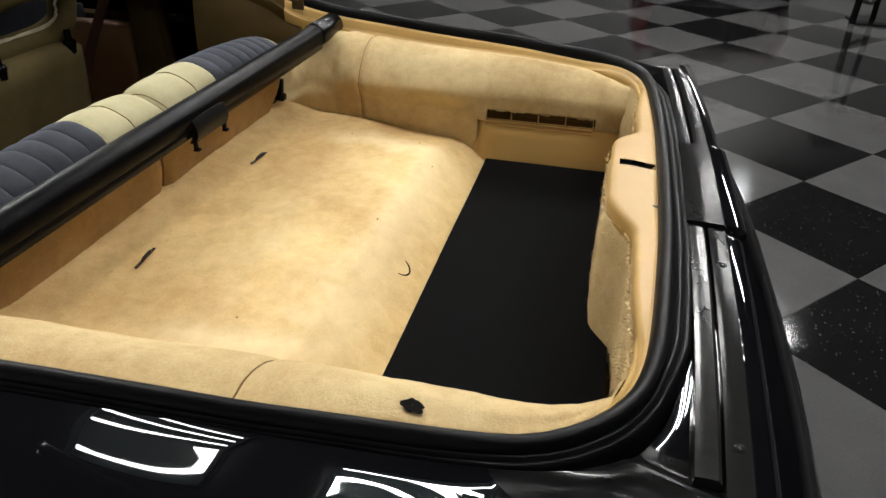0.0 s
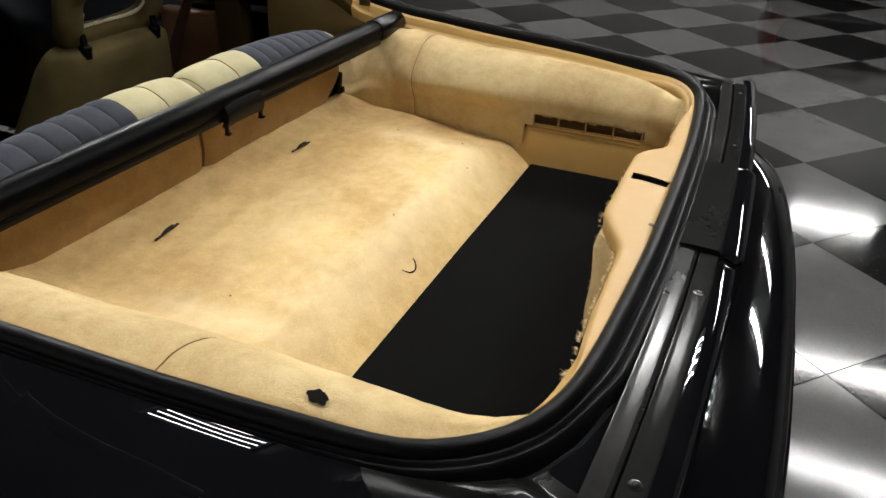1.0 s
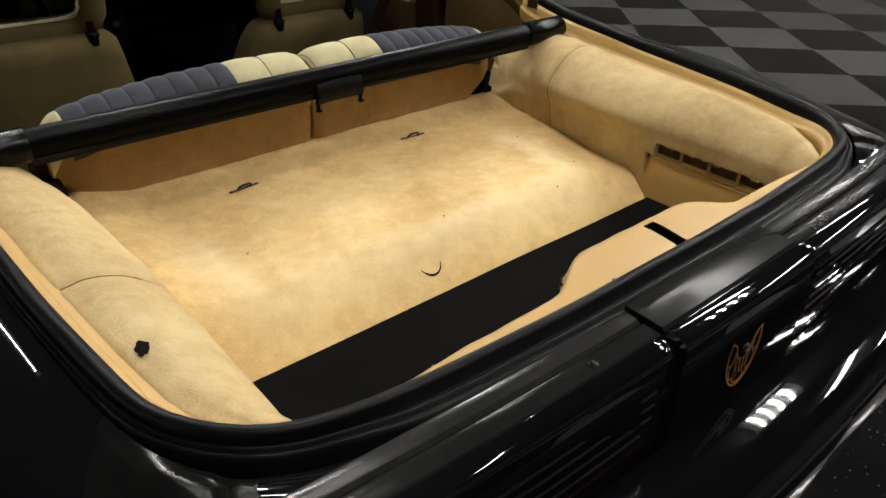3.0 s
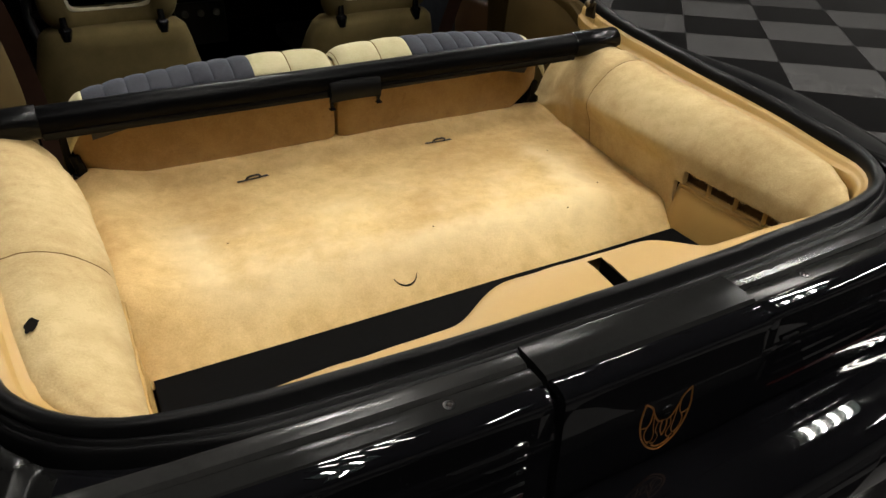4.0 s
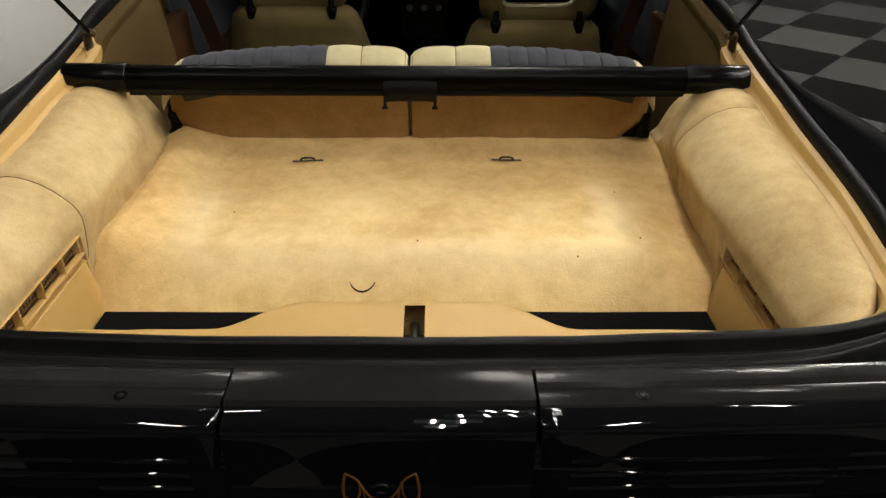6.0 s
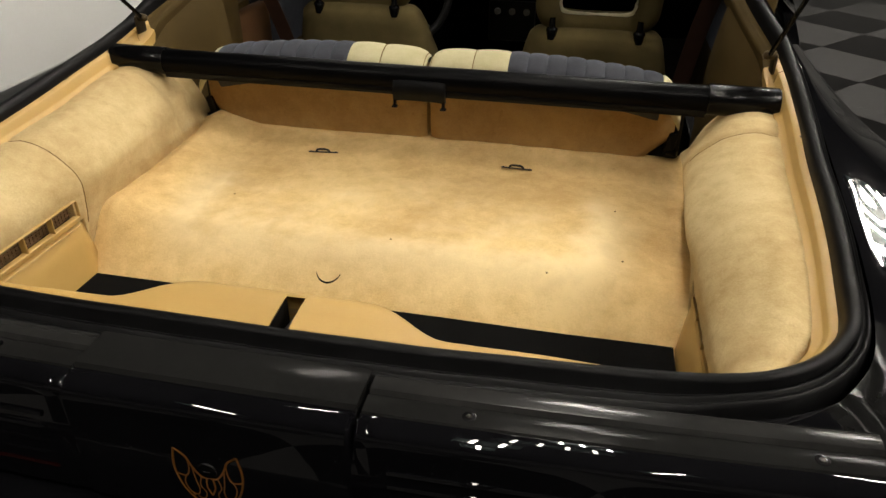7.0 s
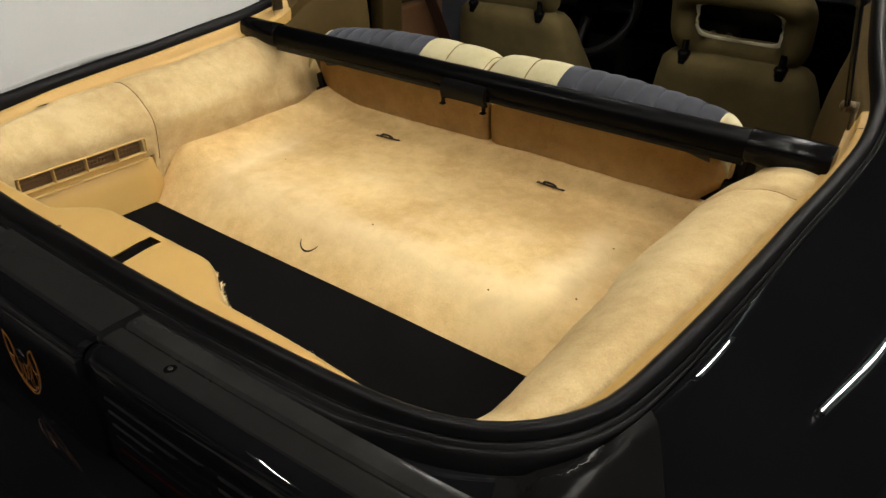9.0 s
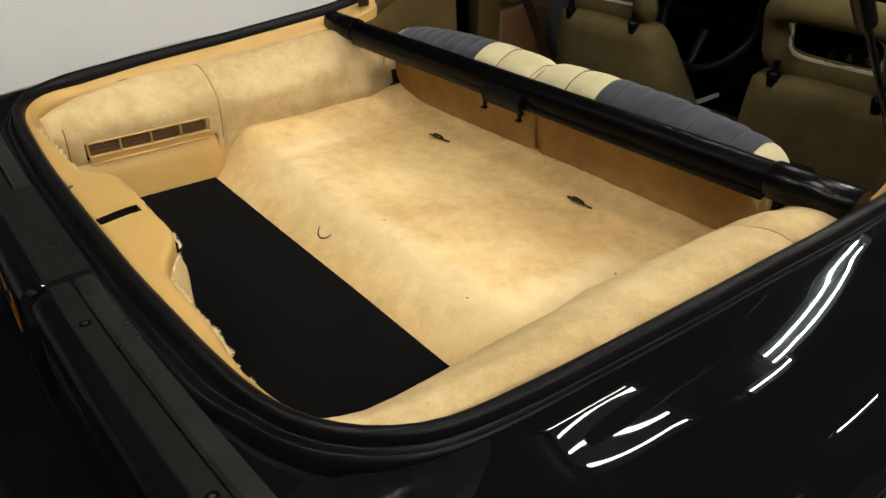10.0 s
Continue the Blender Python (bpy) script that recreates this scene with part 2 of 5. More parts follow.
def glow(strength):
    m = bpy.data.materials.new("tube_glow")
    m.use_nodes = True
    m.node_tree.nodes.clear()
    emit, out = m.node_tree.nodes.new("ShaderNodeEmission"), m.node_tree.nodes.new("ShaderNodeOutputMaterial")
    emit.inputs[0].default_value, emit.inputs[1].default_value = (1.0, 0.95, 0.86, 1), strength
    link(m, emit.outputs[0], out.inputs[0])
    return m


def tile_look(m, dark, light, speck, size, share):
    """Polished vinyl tile: tone varies from tile to tile, with cloudy marbling, scuffs and specks."""
    b = m.node_tree.nodes["Principled BSDF"]
    b.inputs["Specular IOR Level"].default_value = 0.22
    geo, info = node(m, "ShaderNodeNewGeometry"), node(m, "ShaderNodeObjectInfo")
    cloud = node(m, "ShaderNodeTexNoise", Scale=5.0, Detail=3.0, Roughness=0.5)
    grain = node(m, "ShaderNodeTexNoise", Scale=160.0, Detail=2.0, Roughness=0.6)
    cells = node(m, "ShaderNodeTexVoronoi", Scale=size)
    for n in (cloud, grain, cells):
        link(m, geo.outputs["Position"], n.inputs["Vector"])
    blend = node(m, "ShaderNodeMix")
    blend.data_type = "FLOAT"
    blend.inputs[0].default_value = 0.5
    link(m, cloud.outputs["Fac"], blend.inputs[2])
    link(m, grain.outputs["Fac"], blend.inputs[3])
    ramp = node(m, "ShaderNodeValToRGB")
    ramp.color_ramp.elements[0].position, ramp.color_ramp.elements[1].position = 0.3, 0.7
    ramp.color_ramp.elements[0].color, ramp.color_ramp.elements[1].color = (*dark, 1), (*light, 1)
    link(m, blend.outputs[0], ramp.inputs[0])
    vary = node(m, "ShaderNodeMapRange")
    vary.inputs[3].default_value, vary.inputs[4].default_value = 0.84, 1.12
    link(m, info.outputs["Random"], vary.inputs[0])
    hsv = node(m, "ShaderNodeHueSaturation")
    link(m, ramp.outputs[0], hsv.inputs["Color"])
    link(m, vary.outputs[0], hsv.inputs["Value"])
    dots = node(m, "ShaderNodeMapRange")
    dots.inputs[1].default_value, dots.inputs[2].default_value = 0.20, 0.12
    link(m, cells.outputs["Distance"], dots.inputs[0])
    some = node(m, "ShaderNodeMath")
    some.operation = "GREATER_THAN"
    some.inputs[1].default_value = share
    link(m, cells.outputs["Color"], some.inputs[0])
    both = node(m, "ShaderNodeMath")
    both.operation = "MULTIPLY"
    link(m, dots.outputs[0], both.inputs[0])
    link(m, some.outputs[0], both.inputs[1])
    mix = node(m, "ShaderNodeMix")
    mix.data_type = "RGBA"
    link(m, both.outputs[0], mix.inputs[0])
    link(m, hsv.outputs[0], mix.inputs[6])
    mix.inputs[7].default_value = (*speck, 1)
    link(m, mix.outputs[2], b.inputs["Base Color"])


tile_look(TILE_DARK, (0.0045, 0.0043, 0.0045), (0.009, 0.0087, 0.009), (0.075, 0.075, 0.078), 62.0, 0.6)
tile_look(TILE_LIGHT, (0.060, 0.059, 0.0595), (0.084, 0.083, 0.0835), (0.04, 0.04, 0.04), 70.0, 0.9)


# ---- mesh helpers ----
def part(name, bm, mat, parent=None, label="", smooth=True, angle=40):
    me = bpy.data.meshes.new(name)
    bmesh.ops.recalc_face_normals(bm, faces=bm.faces[:])
    for f in bm.faces:
        f.smooth = smooth
    for e in bm.edges:
        if len(e.link_faces) == 2 and e.calc_face_angle() > radians(angle):
            e.smooth = False
    bm.to_mesh(me)
    bm.free()
    me.materials.append(mat)
    ob = new(name, me)
    ob.parent = parent
    if label:
        tagged(ob, label)
    return ob


def empty(name, label, category, group="", kind="", at=(0, 0, 0)):
    ob = new(name)
    ob.location = at
    ob.empty_display_size = 0.05
    return tagged(ob, label, category, group, kind)


def catmull(points, count):
    """Points spread evenly along a smooth line through the given ones."""
    pts = [Vector(p) for p in points]
    pts = [2 * pts[0] - pts[1]] + pts + [2 * pts[-1] - pts[-2]]
    fine = []
    for i in range(1, len(pts) - 2):
        a, b, c, d = pts[i - 1:i + 3]
        for k in range(24):
            t = k / 24
            fine.append(0.5 * (2 * b + (c - a) * t + (2 * a - 5 * b + 4 * c - d) * t * t + (3 * b - a - 3 * c + d) * t ** 3))
    fine.append(pts[-2])
    run = [0.0]
    for a, b in zip(fine, fine[1:]):
        run.append(run[-1] + (b - a).length)
    out, j = [], 0
    for i in range(count):
        s = run[-1] * i / (count - 1)
        while j < len(run) - 2 and run[j + 1] < s:
            j += 1
        w = (s - run[j]) / max(run[j + 1] - run[j], 1e-9)
        out.append(fine[j].lerp(fine[j + 1], min(max(w, 0), 1)))
    return out


def catmull_pairs(pairs, count):
    return [(p.x, p.y) for p in catmull([(a, b, 0) for a, b in pairs], count)]


def spline(keys, u):
    """A smooth value through (position, value) keys."""
    if u <= keys[0][0]:
        return keys[0][1]
    for (a, p), (b, q) in zip(keys, keys[1:]):
        if u <= b:
            t = (u - a) / (b - a)
            return p + (q - p) * t
    return keys[-1][1]


def smooth(a, b, v):
    t = min(max((v - a) / (b - a), 0.0), 1.0)
    return t * t * (3 - 2 * t)


def sheet(rows, bm=None, loop_u=False, loop_v=False):
    """A grid of faces over rows of points."""
    bm = bm or bmesh.new()
    vs = [[bm.verts.new(p) for p in row] for row in rows]
    n, m = len(vs), len(vs[0])
    for i in range(n if loop_u else n - 1):
        for j in range(m if loop_v else m - 1):
            q = (vs[i][j], vs[(i + 1) % n][j], vs[(i + 1) % n][(j + 1) % m], vs[i][(j + 1) % m])
            try:
                bm.faces.new(q)
            except ValueError:
                pass
    return bm


def slab(rows, thick, bm=None):
    """A closed sheet: rows of points, with an underside lower by thick (a number or a vector)."""
    bm = bm or bmesh.new()
    down = Vector((0, 0, -thick)) if not isinstance(thick, Vector) else thick
    top = [[Vector(p) for p in r] for r in rows]
    ring = lambda g: [bm.verts.new(p) for p in g]
    a = [ring(r) for r in top]
    b = [ring([p + down for p in r]) for r in top]
    n, m = len(a), len(a[0])
    for i in range(n - 1):
        for j in range(m - 1):
            bm.faces.new((a[i][j], a[i + 1][j], a[i + 1][j + 1], a[i][j + 1]))
            bm.faces.new((b[i][j], b[i][j + 1], b[i + 1][j + 1], b[i + 1][j]))
    for i in range(n - 1):
        for j in (0, m - 1):
            bm.faces.new((a[i][j], a[i + 1][j], b[i + 1][j], b[i][j]))
    for j in range(m - 1):
        for i in (0, n - 1):
            bm.faces.new((a[i][j], a[i][j + 1], b[i][j + 1], b[i][j]))
    return bm


def box(size, at=(0, 0, 0), bevel=0.003, segments=2, turn=None, bm=None):
    own = bmesh.new()
    bmesh.ops.create_cube(own, size=1.0)
    for v in own.verts:
        v.co = Vector((v.co.x * size[0], v.co.y * size[1], v.co.z * size[2]))
    if bevel:
        bmesh.ops.bevel(own, geom=own.edges[:], offset=min(bevel, 0.45 * min(size)), segments=segments, affect="EDGES", profile=0.5)
    m = Matrix.Translation(at) @ (turn.to_4x4() if turn else Matrix())
    own.transform(m)
    if bm is None:
        return own
    me = bpy.data.meshes.new("joined")
    own.to_mesh(me)
    own.free()
    bm.from_mesh(me)
    bpy.data.meshes.remove(me)
    return bm


def pipe(points, radius, sides=12, bm=None, closed=False):
    """A round bar along a line; radius is a number or one for each point."""
    bm = bm or bmesh.new()
    pts = [Vector(p) for p in points]
    n = len(pts)
    up, rows = None, []
    for i, p in enumerate(pts):
        a, b = pts[(i - 1) % n if closed else max(i - 1, 0)], pts[(i + 1) % n if closed else min(i + 1, n - 1)]
        d = (b - a).normalized()
        if up is None:
            up = d.cross(Vector((0.31, 0.2, 0.93))).normalized()
        up = (up - d * up.dot(d)).normalized()
        side = d.cross(up)
        r = radius[i] if isinstance(radius, (list, tuple)) else radius
        rows.append([p + r * (math.cos(2 * math.pi * k / sides) * up + math.sin(2 * math.pi * k / sides) * side) for k in range(sides)])
    vs = [[bm.verts.new(q) for q in row] for row in rows]
    for i in range(n if closed else n - 1):
        for k in range(sides):
            bm.faces.new((vs[i][k], vs[(i + 1) % n][k], vs[(i + 1) % n][(k + 1) % sides], vs[i][(k + 1) % sides]))
    if not closed:
        bm.faces.new(vs[0][::-1])
        bm.faces.new(vs[-1])
    return bm


def lathe(profile, axis_at, direction, sides=32, bm=None):
    """A turned form: profile of (distance along, radius) round a line."""
    d = Vector(direction).normalized()
    o = Vector(axis_at)
    return pipe([o + d * (a + 1e-5 * i) for i, (a, r) in enumerate(profile)], [r for a, r in profile], sides, bm)


def dome(at, normal, radius, height, bm=None, sides=16):
    return lathe([(-0.001, radius), (0.3 * height, radius), (0.75 * height, 0.8 * radius), (height, 0.35 * radius), (height, 0.02 * radius)], at, normal, sides, bm)


def wobble(p, size, amount):
    return noise.noise(Vector(p) * size) * amount


def add_pile(rows, count, length, mat):
    """Loose fibres standing on a carpet: one mesh of thin blades strewn over the sheet."""
    n, m = len(rows), len(rows[0])
    verts, faces = [], []
    rnd = random.Random(n * 1000 + m)
    cells, run = [], 0.0
    for i in range(n - 1):
        for j in range(m - 1):
            p, q, r = Vector(rows[i][j]), Vector(rows[i + 1][j]), Vector(rows[i][j + 1])
            nor = (q - p).cross(r - p)
            area = nor.length
            if area > 1e-9:
                run += area
                cells.append((run, i, j, nor / area))
    k, step = 0, run / count
    for c in range(count):
        s = step * (c + rnd.random())
        while k < len(cells) - 1 and cells[k][0] < s:
            k += 1
        _, i, j, nor = cells[k]
        u, v = rnd.random(), rnd.random()
        p = Vector(rows[i][j]).lerp(Vector(rows[i + 1][j]), u).lerp(Vector(rows[i][j + 1]).lerp(Vector(rows[i + 1][j + 1]), u), v)
        if nor.z < 0:
            nor = -nor
        lean = Vector((rnd.uniform(-1, 1), rnd.uniform(-1, 1), rnd.uniform(-0.4, 0.4)))
        tip = p + (nor + lean * 0.9).normalized() * length * rnd.uniform(0.4, 1.2)
        side = lean.cross(nor)
        if side.length < 1e-6:
            continue
        side = side.normalized() * 0.00045
        base = len(verts)
        verts += [p - side - nor * 0.0005, p + side - nor * 0.0005, tip]
        faces.append((base, base + 1, base + 2))
    me = bpy.data.meshes.new("carpet_nap")
    me.from_pydata(verts, [], faces)
    me.materials.append(mat)
    ob = new("carpet_nap", me)
    ob.parent = car
    return tagged(ob, "loose tan carpet fibres", kind="stuff")


def add_fuzz(line, count, length, out):
    """Frayed fibres along a cut edge."""
    rnd = random.Random(count)
    verts, faces = [], []
    for i in range(count):
        k = rnd.randrange(len(line) - 1)
        p = Vector(line[k]).lerp(Vector(line[k + 1]), rnd.random())
        tuft = noise.noise(p * 70)
        if tuft < rnd.uniform(-0.25, 0.35):
            continue
        reach = length * (0.7 + 1.3 * max(tuft, 0))
        d = Vector(out) + Vector((rnd.uniform(-1, 1), rnd.uniform(-1, 1), rnd.uniform(-0.7, 1)))
        a = p + d.normalized() * reach * rnd.uniform(0.2, 0.6)
        b = a + (d + Vector((rnd.uniform(-1, 1), rnd.uniform(-1, 1), rnd.uniform(-1, 1)))).normalized() * reach * rnd.uniform(0.1, 0.6)
        side = d.cross(Vector((0.3, 0.4, 0.8))).normalized() * 0.0005
        n = len(verts)
        verts += [p - side, p + side, a + side * 0.7, a - side * 0.7, b]
        faces += [(n, n + 1, n + 2, n + 3), (n + 3, n + 2, n + 4)]
    me = bpy.data.meshes.new("carpet_fray")
    me.from_pydata(verts, [], faces)
    me.materials.append(FRAY)
    ob = new("carpet_fray", me)
    ob.parent = car
    return tagged(ob, "frayed pale carpet edge", kind="stuff")


# ---- plan of the hatch opening ----
RIM = [(0.0, 0.148), (0.2, 0.150), (0.4, 0.160), (0.5, 0.172), (0.56, 0.195), (0.605, 0.235), (0.635, 0.29), (0.650, 0.38), (0.663, 0.48), (0.673, 0.58),
       (0.683, 0.70), (0.697, 0.83), (0.707, 0.95), (0.710, 1.03), (0.704, 1.11), (0.684, 1.18), (0.657, 1.27), (0.616, 1.45), (0.570, 1.68), (0.555, 1.75)]
RIM_HEIGHT = [(0.15, 0.888), (0.25, 0.894), (0.45, 0.912), (0.70, 0.926), (0.95, 0.943), (1.03, 0.955), (1.10, 0.973), (1.18, 1.003), (1.25, 1.033), (1.45, 1.112), (1.75, 1.225)]


def rim_z(y):
    """Height of the rim: nearly level along the luggage space, then climbing with the roof pillar."""
    return sum(spline(RIM_HEIGHT, y + 0.012 * k) for k in range(-3, 4)) / 7


def trim_deep(y):
    """How far the hard trim reaches down below the rim."""
    return 0.021 + 0.013 * smooth(0.3, 0.8, y)


HALF = 90
right_half = catmull([(x, y, 0) for x, y in RIM], HALF)
OUTLINE = [Vector((-p.x, p.y, 0)) for p in right_half[:0:-1]] + right_half
for p in OUTLINE:
    p.z = rim_z(p.y)
NORMALS = []
for i, p in enumerate(OUTLINE):
    d = OUTLINE[min(i + 1, len(OUTLINE) - 1)] - OUTLINE[max(i - 1, 0)]
    NORMALS.append(Vector((d.y, -d.x, 0)).normalized())


def along_rim(section):
    """Rows of points swept along the rim: section gives (outward, up) pairs, or is a function of the rim point that does."""
    rows = []
    for p, n in zip(OUTLINE, NORMALS):
        pairs = section(p) if callable(section) else section
        rows.append([p + n * o + Vector((0, 0, h)) for o, h in pairs])
    return rows


def rim_x(y):
    return spline([(b, a) for a, b in RIM if b >= 0.17], y)


# ================= the room =================
GROUND = -0.035
TILE = 0.607
CORNER = Vector((3.116, -0.678, 0))
E1 = Vector((-0.4115, -0.4466, 0)).normalized() * TILE
E2 = Vector((E1.y, -E1.x, 0))


def build_room():
    x0, x1, y0, y1 = -5.0, 11.0, -7.0, 11.0
    for name, size, at, mat, words in (
            ("wall_west", (0.2, y1 - y0, CEILING), (x0 - 0.1, (y0 + y1) / 2, CEILING / 2 + GROUND), GREY_WALL, "dim grey painted side wall of the showroom"),
            ("wall_east", (0.2, y1 - y0, CEILING), (x1 + 0.1, (y0 + y1) / 2, CEILING / 2 + GROUND), GREY_WALL, "dim grey painted wall of the showroom"),
            ("wall_north", (x1 - x0, 0.2, CEILING), ((x0 + x1) / 2, y1 + 0.1, CEILING / 2 + GROUND), GREY_WALL, "dim grey painted end wall of the showroom"),
            ("wall_south", (x1 - x0, 0.2, CEILING), ((x0 + x1) / 2, y0 - 0.1, CEILING / 2 + GROUND), GREY_WALL, "dim grey painted end wall of the showroom")):
        tagged(part(name, box(size, at, 0), mat), words, "wall", kind="structure")
    part_wall = box((0.12, 9.0, 1.08), (-2.46, 4.3, GROUND + 0.54), 0.006, 2)
    tagged(part("partition", part_wall, WHITE_WALL), "low plain white painted partition beside the car", "partition", kind="structure")
    tagged(part("ceiling", box((x1 - x0, y1 - y0, 0.2), ((x0 + x1) / 2, (y0 + y1) / 2, CEILING + 0.1), 0), CEILING_PAINT), "dark painted showroom ceiling", "ceiling", kind="structure")


def build_fixture(half, tubes, light):
    words = {4: "grey enamel four-tube fluorescent ceiling fixture", 3: "grey enamel three-tube fluorescent ceiling fixture", 2: "narrow grey enamel two-tube fluorescent ceiling fixture", 1: "slim grey enamel single-tube fluorescent ceiling fixture"}[tubes]
    thing = empty("ceiling_light", words, "ceiling light", "fluorescent ceiling fixtures")
    w, e = 0.07 * tubes + 0.02, half + 0.04
    section = [(-w, 0.0), (-w, 0.07), (-w + 0.08, 0.10), (w - 0.08, 0.10), (w, 0.07), (w, 0.0)]
    part("housing", sheet([[(x, y, z) for x, z in section] for y in (-e, e)]), HOUSING, thing)
    for y in (-e, e):
        part("end_plate", box((2 * w, 0.004, 0.075), (0, y, 0.04), 0.001, 1), HOUSING, thing)
    for k in range(tubes):
        x = 0.14 * (k - (tubes - 1) / 2)
        part("tube", pipe([(x, -half, 0.035), (x, half, 0.035)], 0.0125, 10), light, thing, "glowing white fluorescent tube")
    return thing


build_room()
models, glows = {}, {}
for x, y, half, tubes, strength in FIXTURES:
    place, key = pose(x, y, CEILING - 0.11), (half, tubes, strength)
    if key in models:
        copy_thing(models[key], place)
        continue
    if strength not in glows:
        glows[strength] = glow(strength)
    models[key] = build_fixture(half, tubes, glows[strength])
    models[key].matrix_basis = place


# ================= the car: shell =================
car = empty("car", "black two-door sports coupe with its rear hatch opened", "car", at=(0.006, 0, 0))

# plan lines of the shell at several levels, from the middle of the tail round to the flank; x, y, z
SEAL_FLANGE = [(0, .118, .872), (.25, .119, .873), (.48, .132, .875), (.585, .164, .880), (.634, .208, .886), (.663, .274, .8945), (.684, .40, .9065), (.704, .6, .9185), (.727, .85, .9335), (.737, 1.0, .947), (.732, 1.1, .968), (.693, 1.25, 1.025), (.643, 1.45, 1.104), (.583, 1.75, 1.217)]
RIM_EDGE = [(0, .112, .876), (.25, .113, .876), (.48, .122, .8775), (.595, .152, .882), (.652, .193, .889), (.682, .263, .8925), (.706, .40, .904), (.724, .6, .916), (.744, .85, .9305), (.752, 1.0, .943), (.747, 1.1, .962), (.710, 1.25, 1.016), (.660, 1.45, 1.096), (.60, 1.75, 1.208)]
SHOULDER = [(0, .060, .874), (.25, .064, .874), (.48, .074, .875), (.60, .081, .876), (.655, .090, .876), (.705, .13, .873), (.738, .20, .874), (.765, .30, .880), (.785, .42, .8905), (.799, .6, .9045), (.804, .8, .9105), (.798, .95, .906), (.786, 1.07, .897), (.778, 1.15, .896), (.768, 1.25, .905), (.745, 1.45, .94), (.71, 1.75, 1.0)]
SHOULDER_ROLL = [(0, .044, .862), (.25, .048, .862), (.48, .058, .862), (.672, .075, .852), (.745, .11, .846), (.798, .20, .847), (.845, .40, .864), (.868, .6, .884), (.872, .8, .884), (.866, .95, .876), (.856, 1.1, .866), (.848, 1.25, .864), (.840, 1.45, .872), (.82, 1.75, .90)]
UPPER_SIDE = [(0, .032, .83), (.25, .036, .83), (.48, .046, .83), (.69, .066, .815), (.777, .11, .808), (.834, .20, .808), (.884, .40, .824), (.908, .6, .842), (.914, .85, .840), (.912, 1.1, .828), (.906, 1.4, .826), (.90, 1.75, .84)]
CREASE = [(0, .036, .735), (.25, .04, .735), (.48, .05, .735), (.70, .066, .735), (.79, .11, .735), (.845, .20, .735), (.900, .40, .735), (.922, .6, .735), (.930, .85, .735), (.93, 1.1, .735), (.928, 1.4, .735), (.925, 1.75, .735)]
LOWER_SIDE = [(0, .040, .50), (.25, .044, .50), (.48, .054, .50), (.70, .07, .50), (.79, .115, .50), (.835, .20, .50), (.885, .40, .50), (.905, .6, .50), (.912, .85, .50), (.914, 1.1, .50), (.914, 1.4, .50), (.914, 1.75, .50)]
SILL = [(0, .08, .22), (.25, .085, .22), (.48, .095, .22), (.66, .11, .22), (.75, .15, .22), (.79, .23, .22), (.84, .40, .22), (.86, .6, .22), (.87, .85, .22), (.872, 1.1, .22), (.872, 1.4, .22), (.872, 1.75, .22)]
LEVELS = [SEAL_FLANGE, RIM_EDGE, SHOULDER, SHOULDER_ROLL, UPPER_SIDE, CREASE, LOWER_SIDE, SILL]


def flank(level, count=300):
    return catmull(LEVELS[level], count)


def build_shell():
    halves = [flank(i) for i in range(len(LEVELS))]
    fine = []
    for k in range(len(halves[0])):
        fine.append(catmull([h[k] for h in halves], 64))
    for sign, name in ((1, "quarter_panel"), (-1, "quarter_panel")):
        rows = []
        for r in fine:
            row = []
            for p in r:
                q = Vector((sign * p.x, p.y, p.z))
                # beyond a slanting joint the corner stands a little proud of the tail strips, and is dented
                past = p.x - 0.612 - 0.33 * (0.184 - p.y)
                top = smooth(0.868, 0.880, p.z) * (1 - smooth(0.655, 0.70, p.x))
                q.z += 0.0065 * smooth(-0.003, 0.005, past) * (1 - smooth(0.10, 0.46, p.y)) * top
                q.z += top * smooth(0.0, 0.02, past) * (1 - smooth(0.19, 0.27, p.y)) * wobble((q.x, q.y, 1), 30, 0.0018)
                row.append(q)
            rows.append(row)
        # the scuffed top of the corner is a panel of its own
        k = [i for i, r in enumerate(fine) if r[0].x > 0.585 and r[9].y < 0.205]
        a, b, edge = k[0], k[-1], 12
        bm = sheet(rows[:a + 1])
        sheet([r[edge:] for r in rows[a:b + 1]], bm)
        sheet(rows[b:], bm)
        bmesh.ops.remove_doubles(bm, verts=bm.verts, dist=1e-6)
        part(name, bm, PAINT, car, "glossy black painted rear quarter panel", angle=60)
        part("corner_panel", sheet([r[:edge + 1] for r in rows[a:b + 1]]), SATIN_CORNER, car, "scuffed dented black corner panel", angle=60)


build_shell()


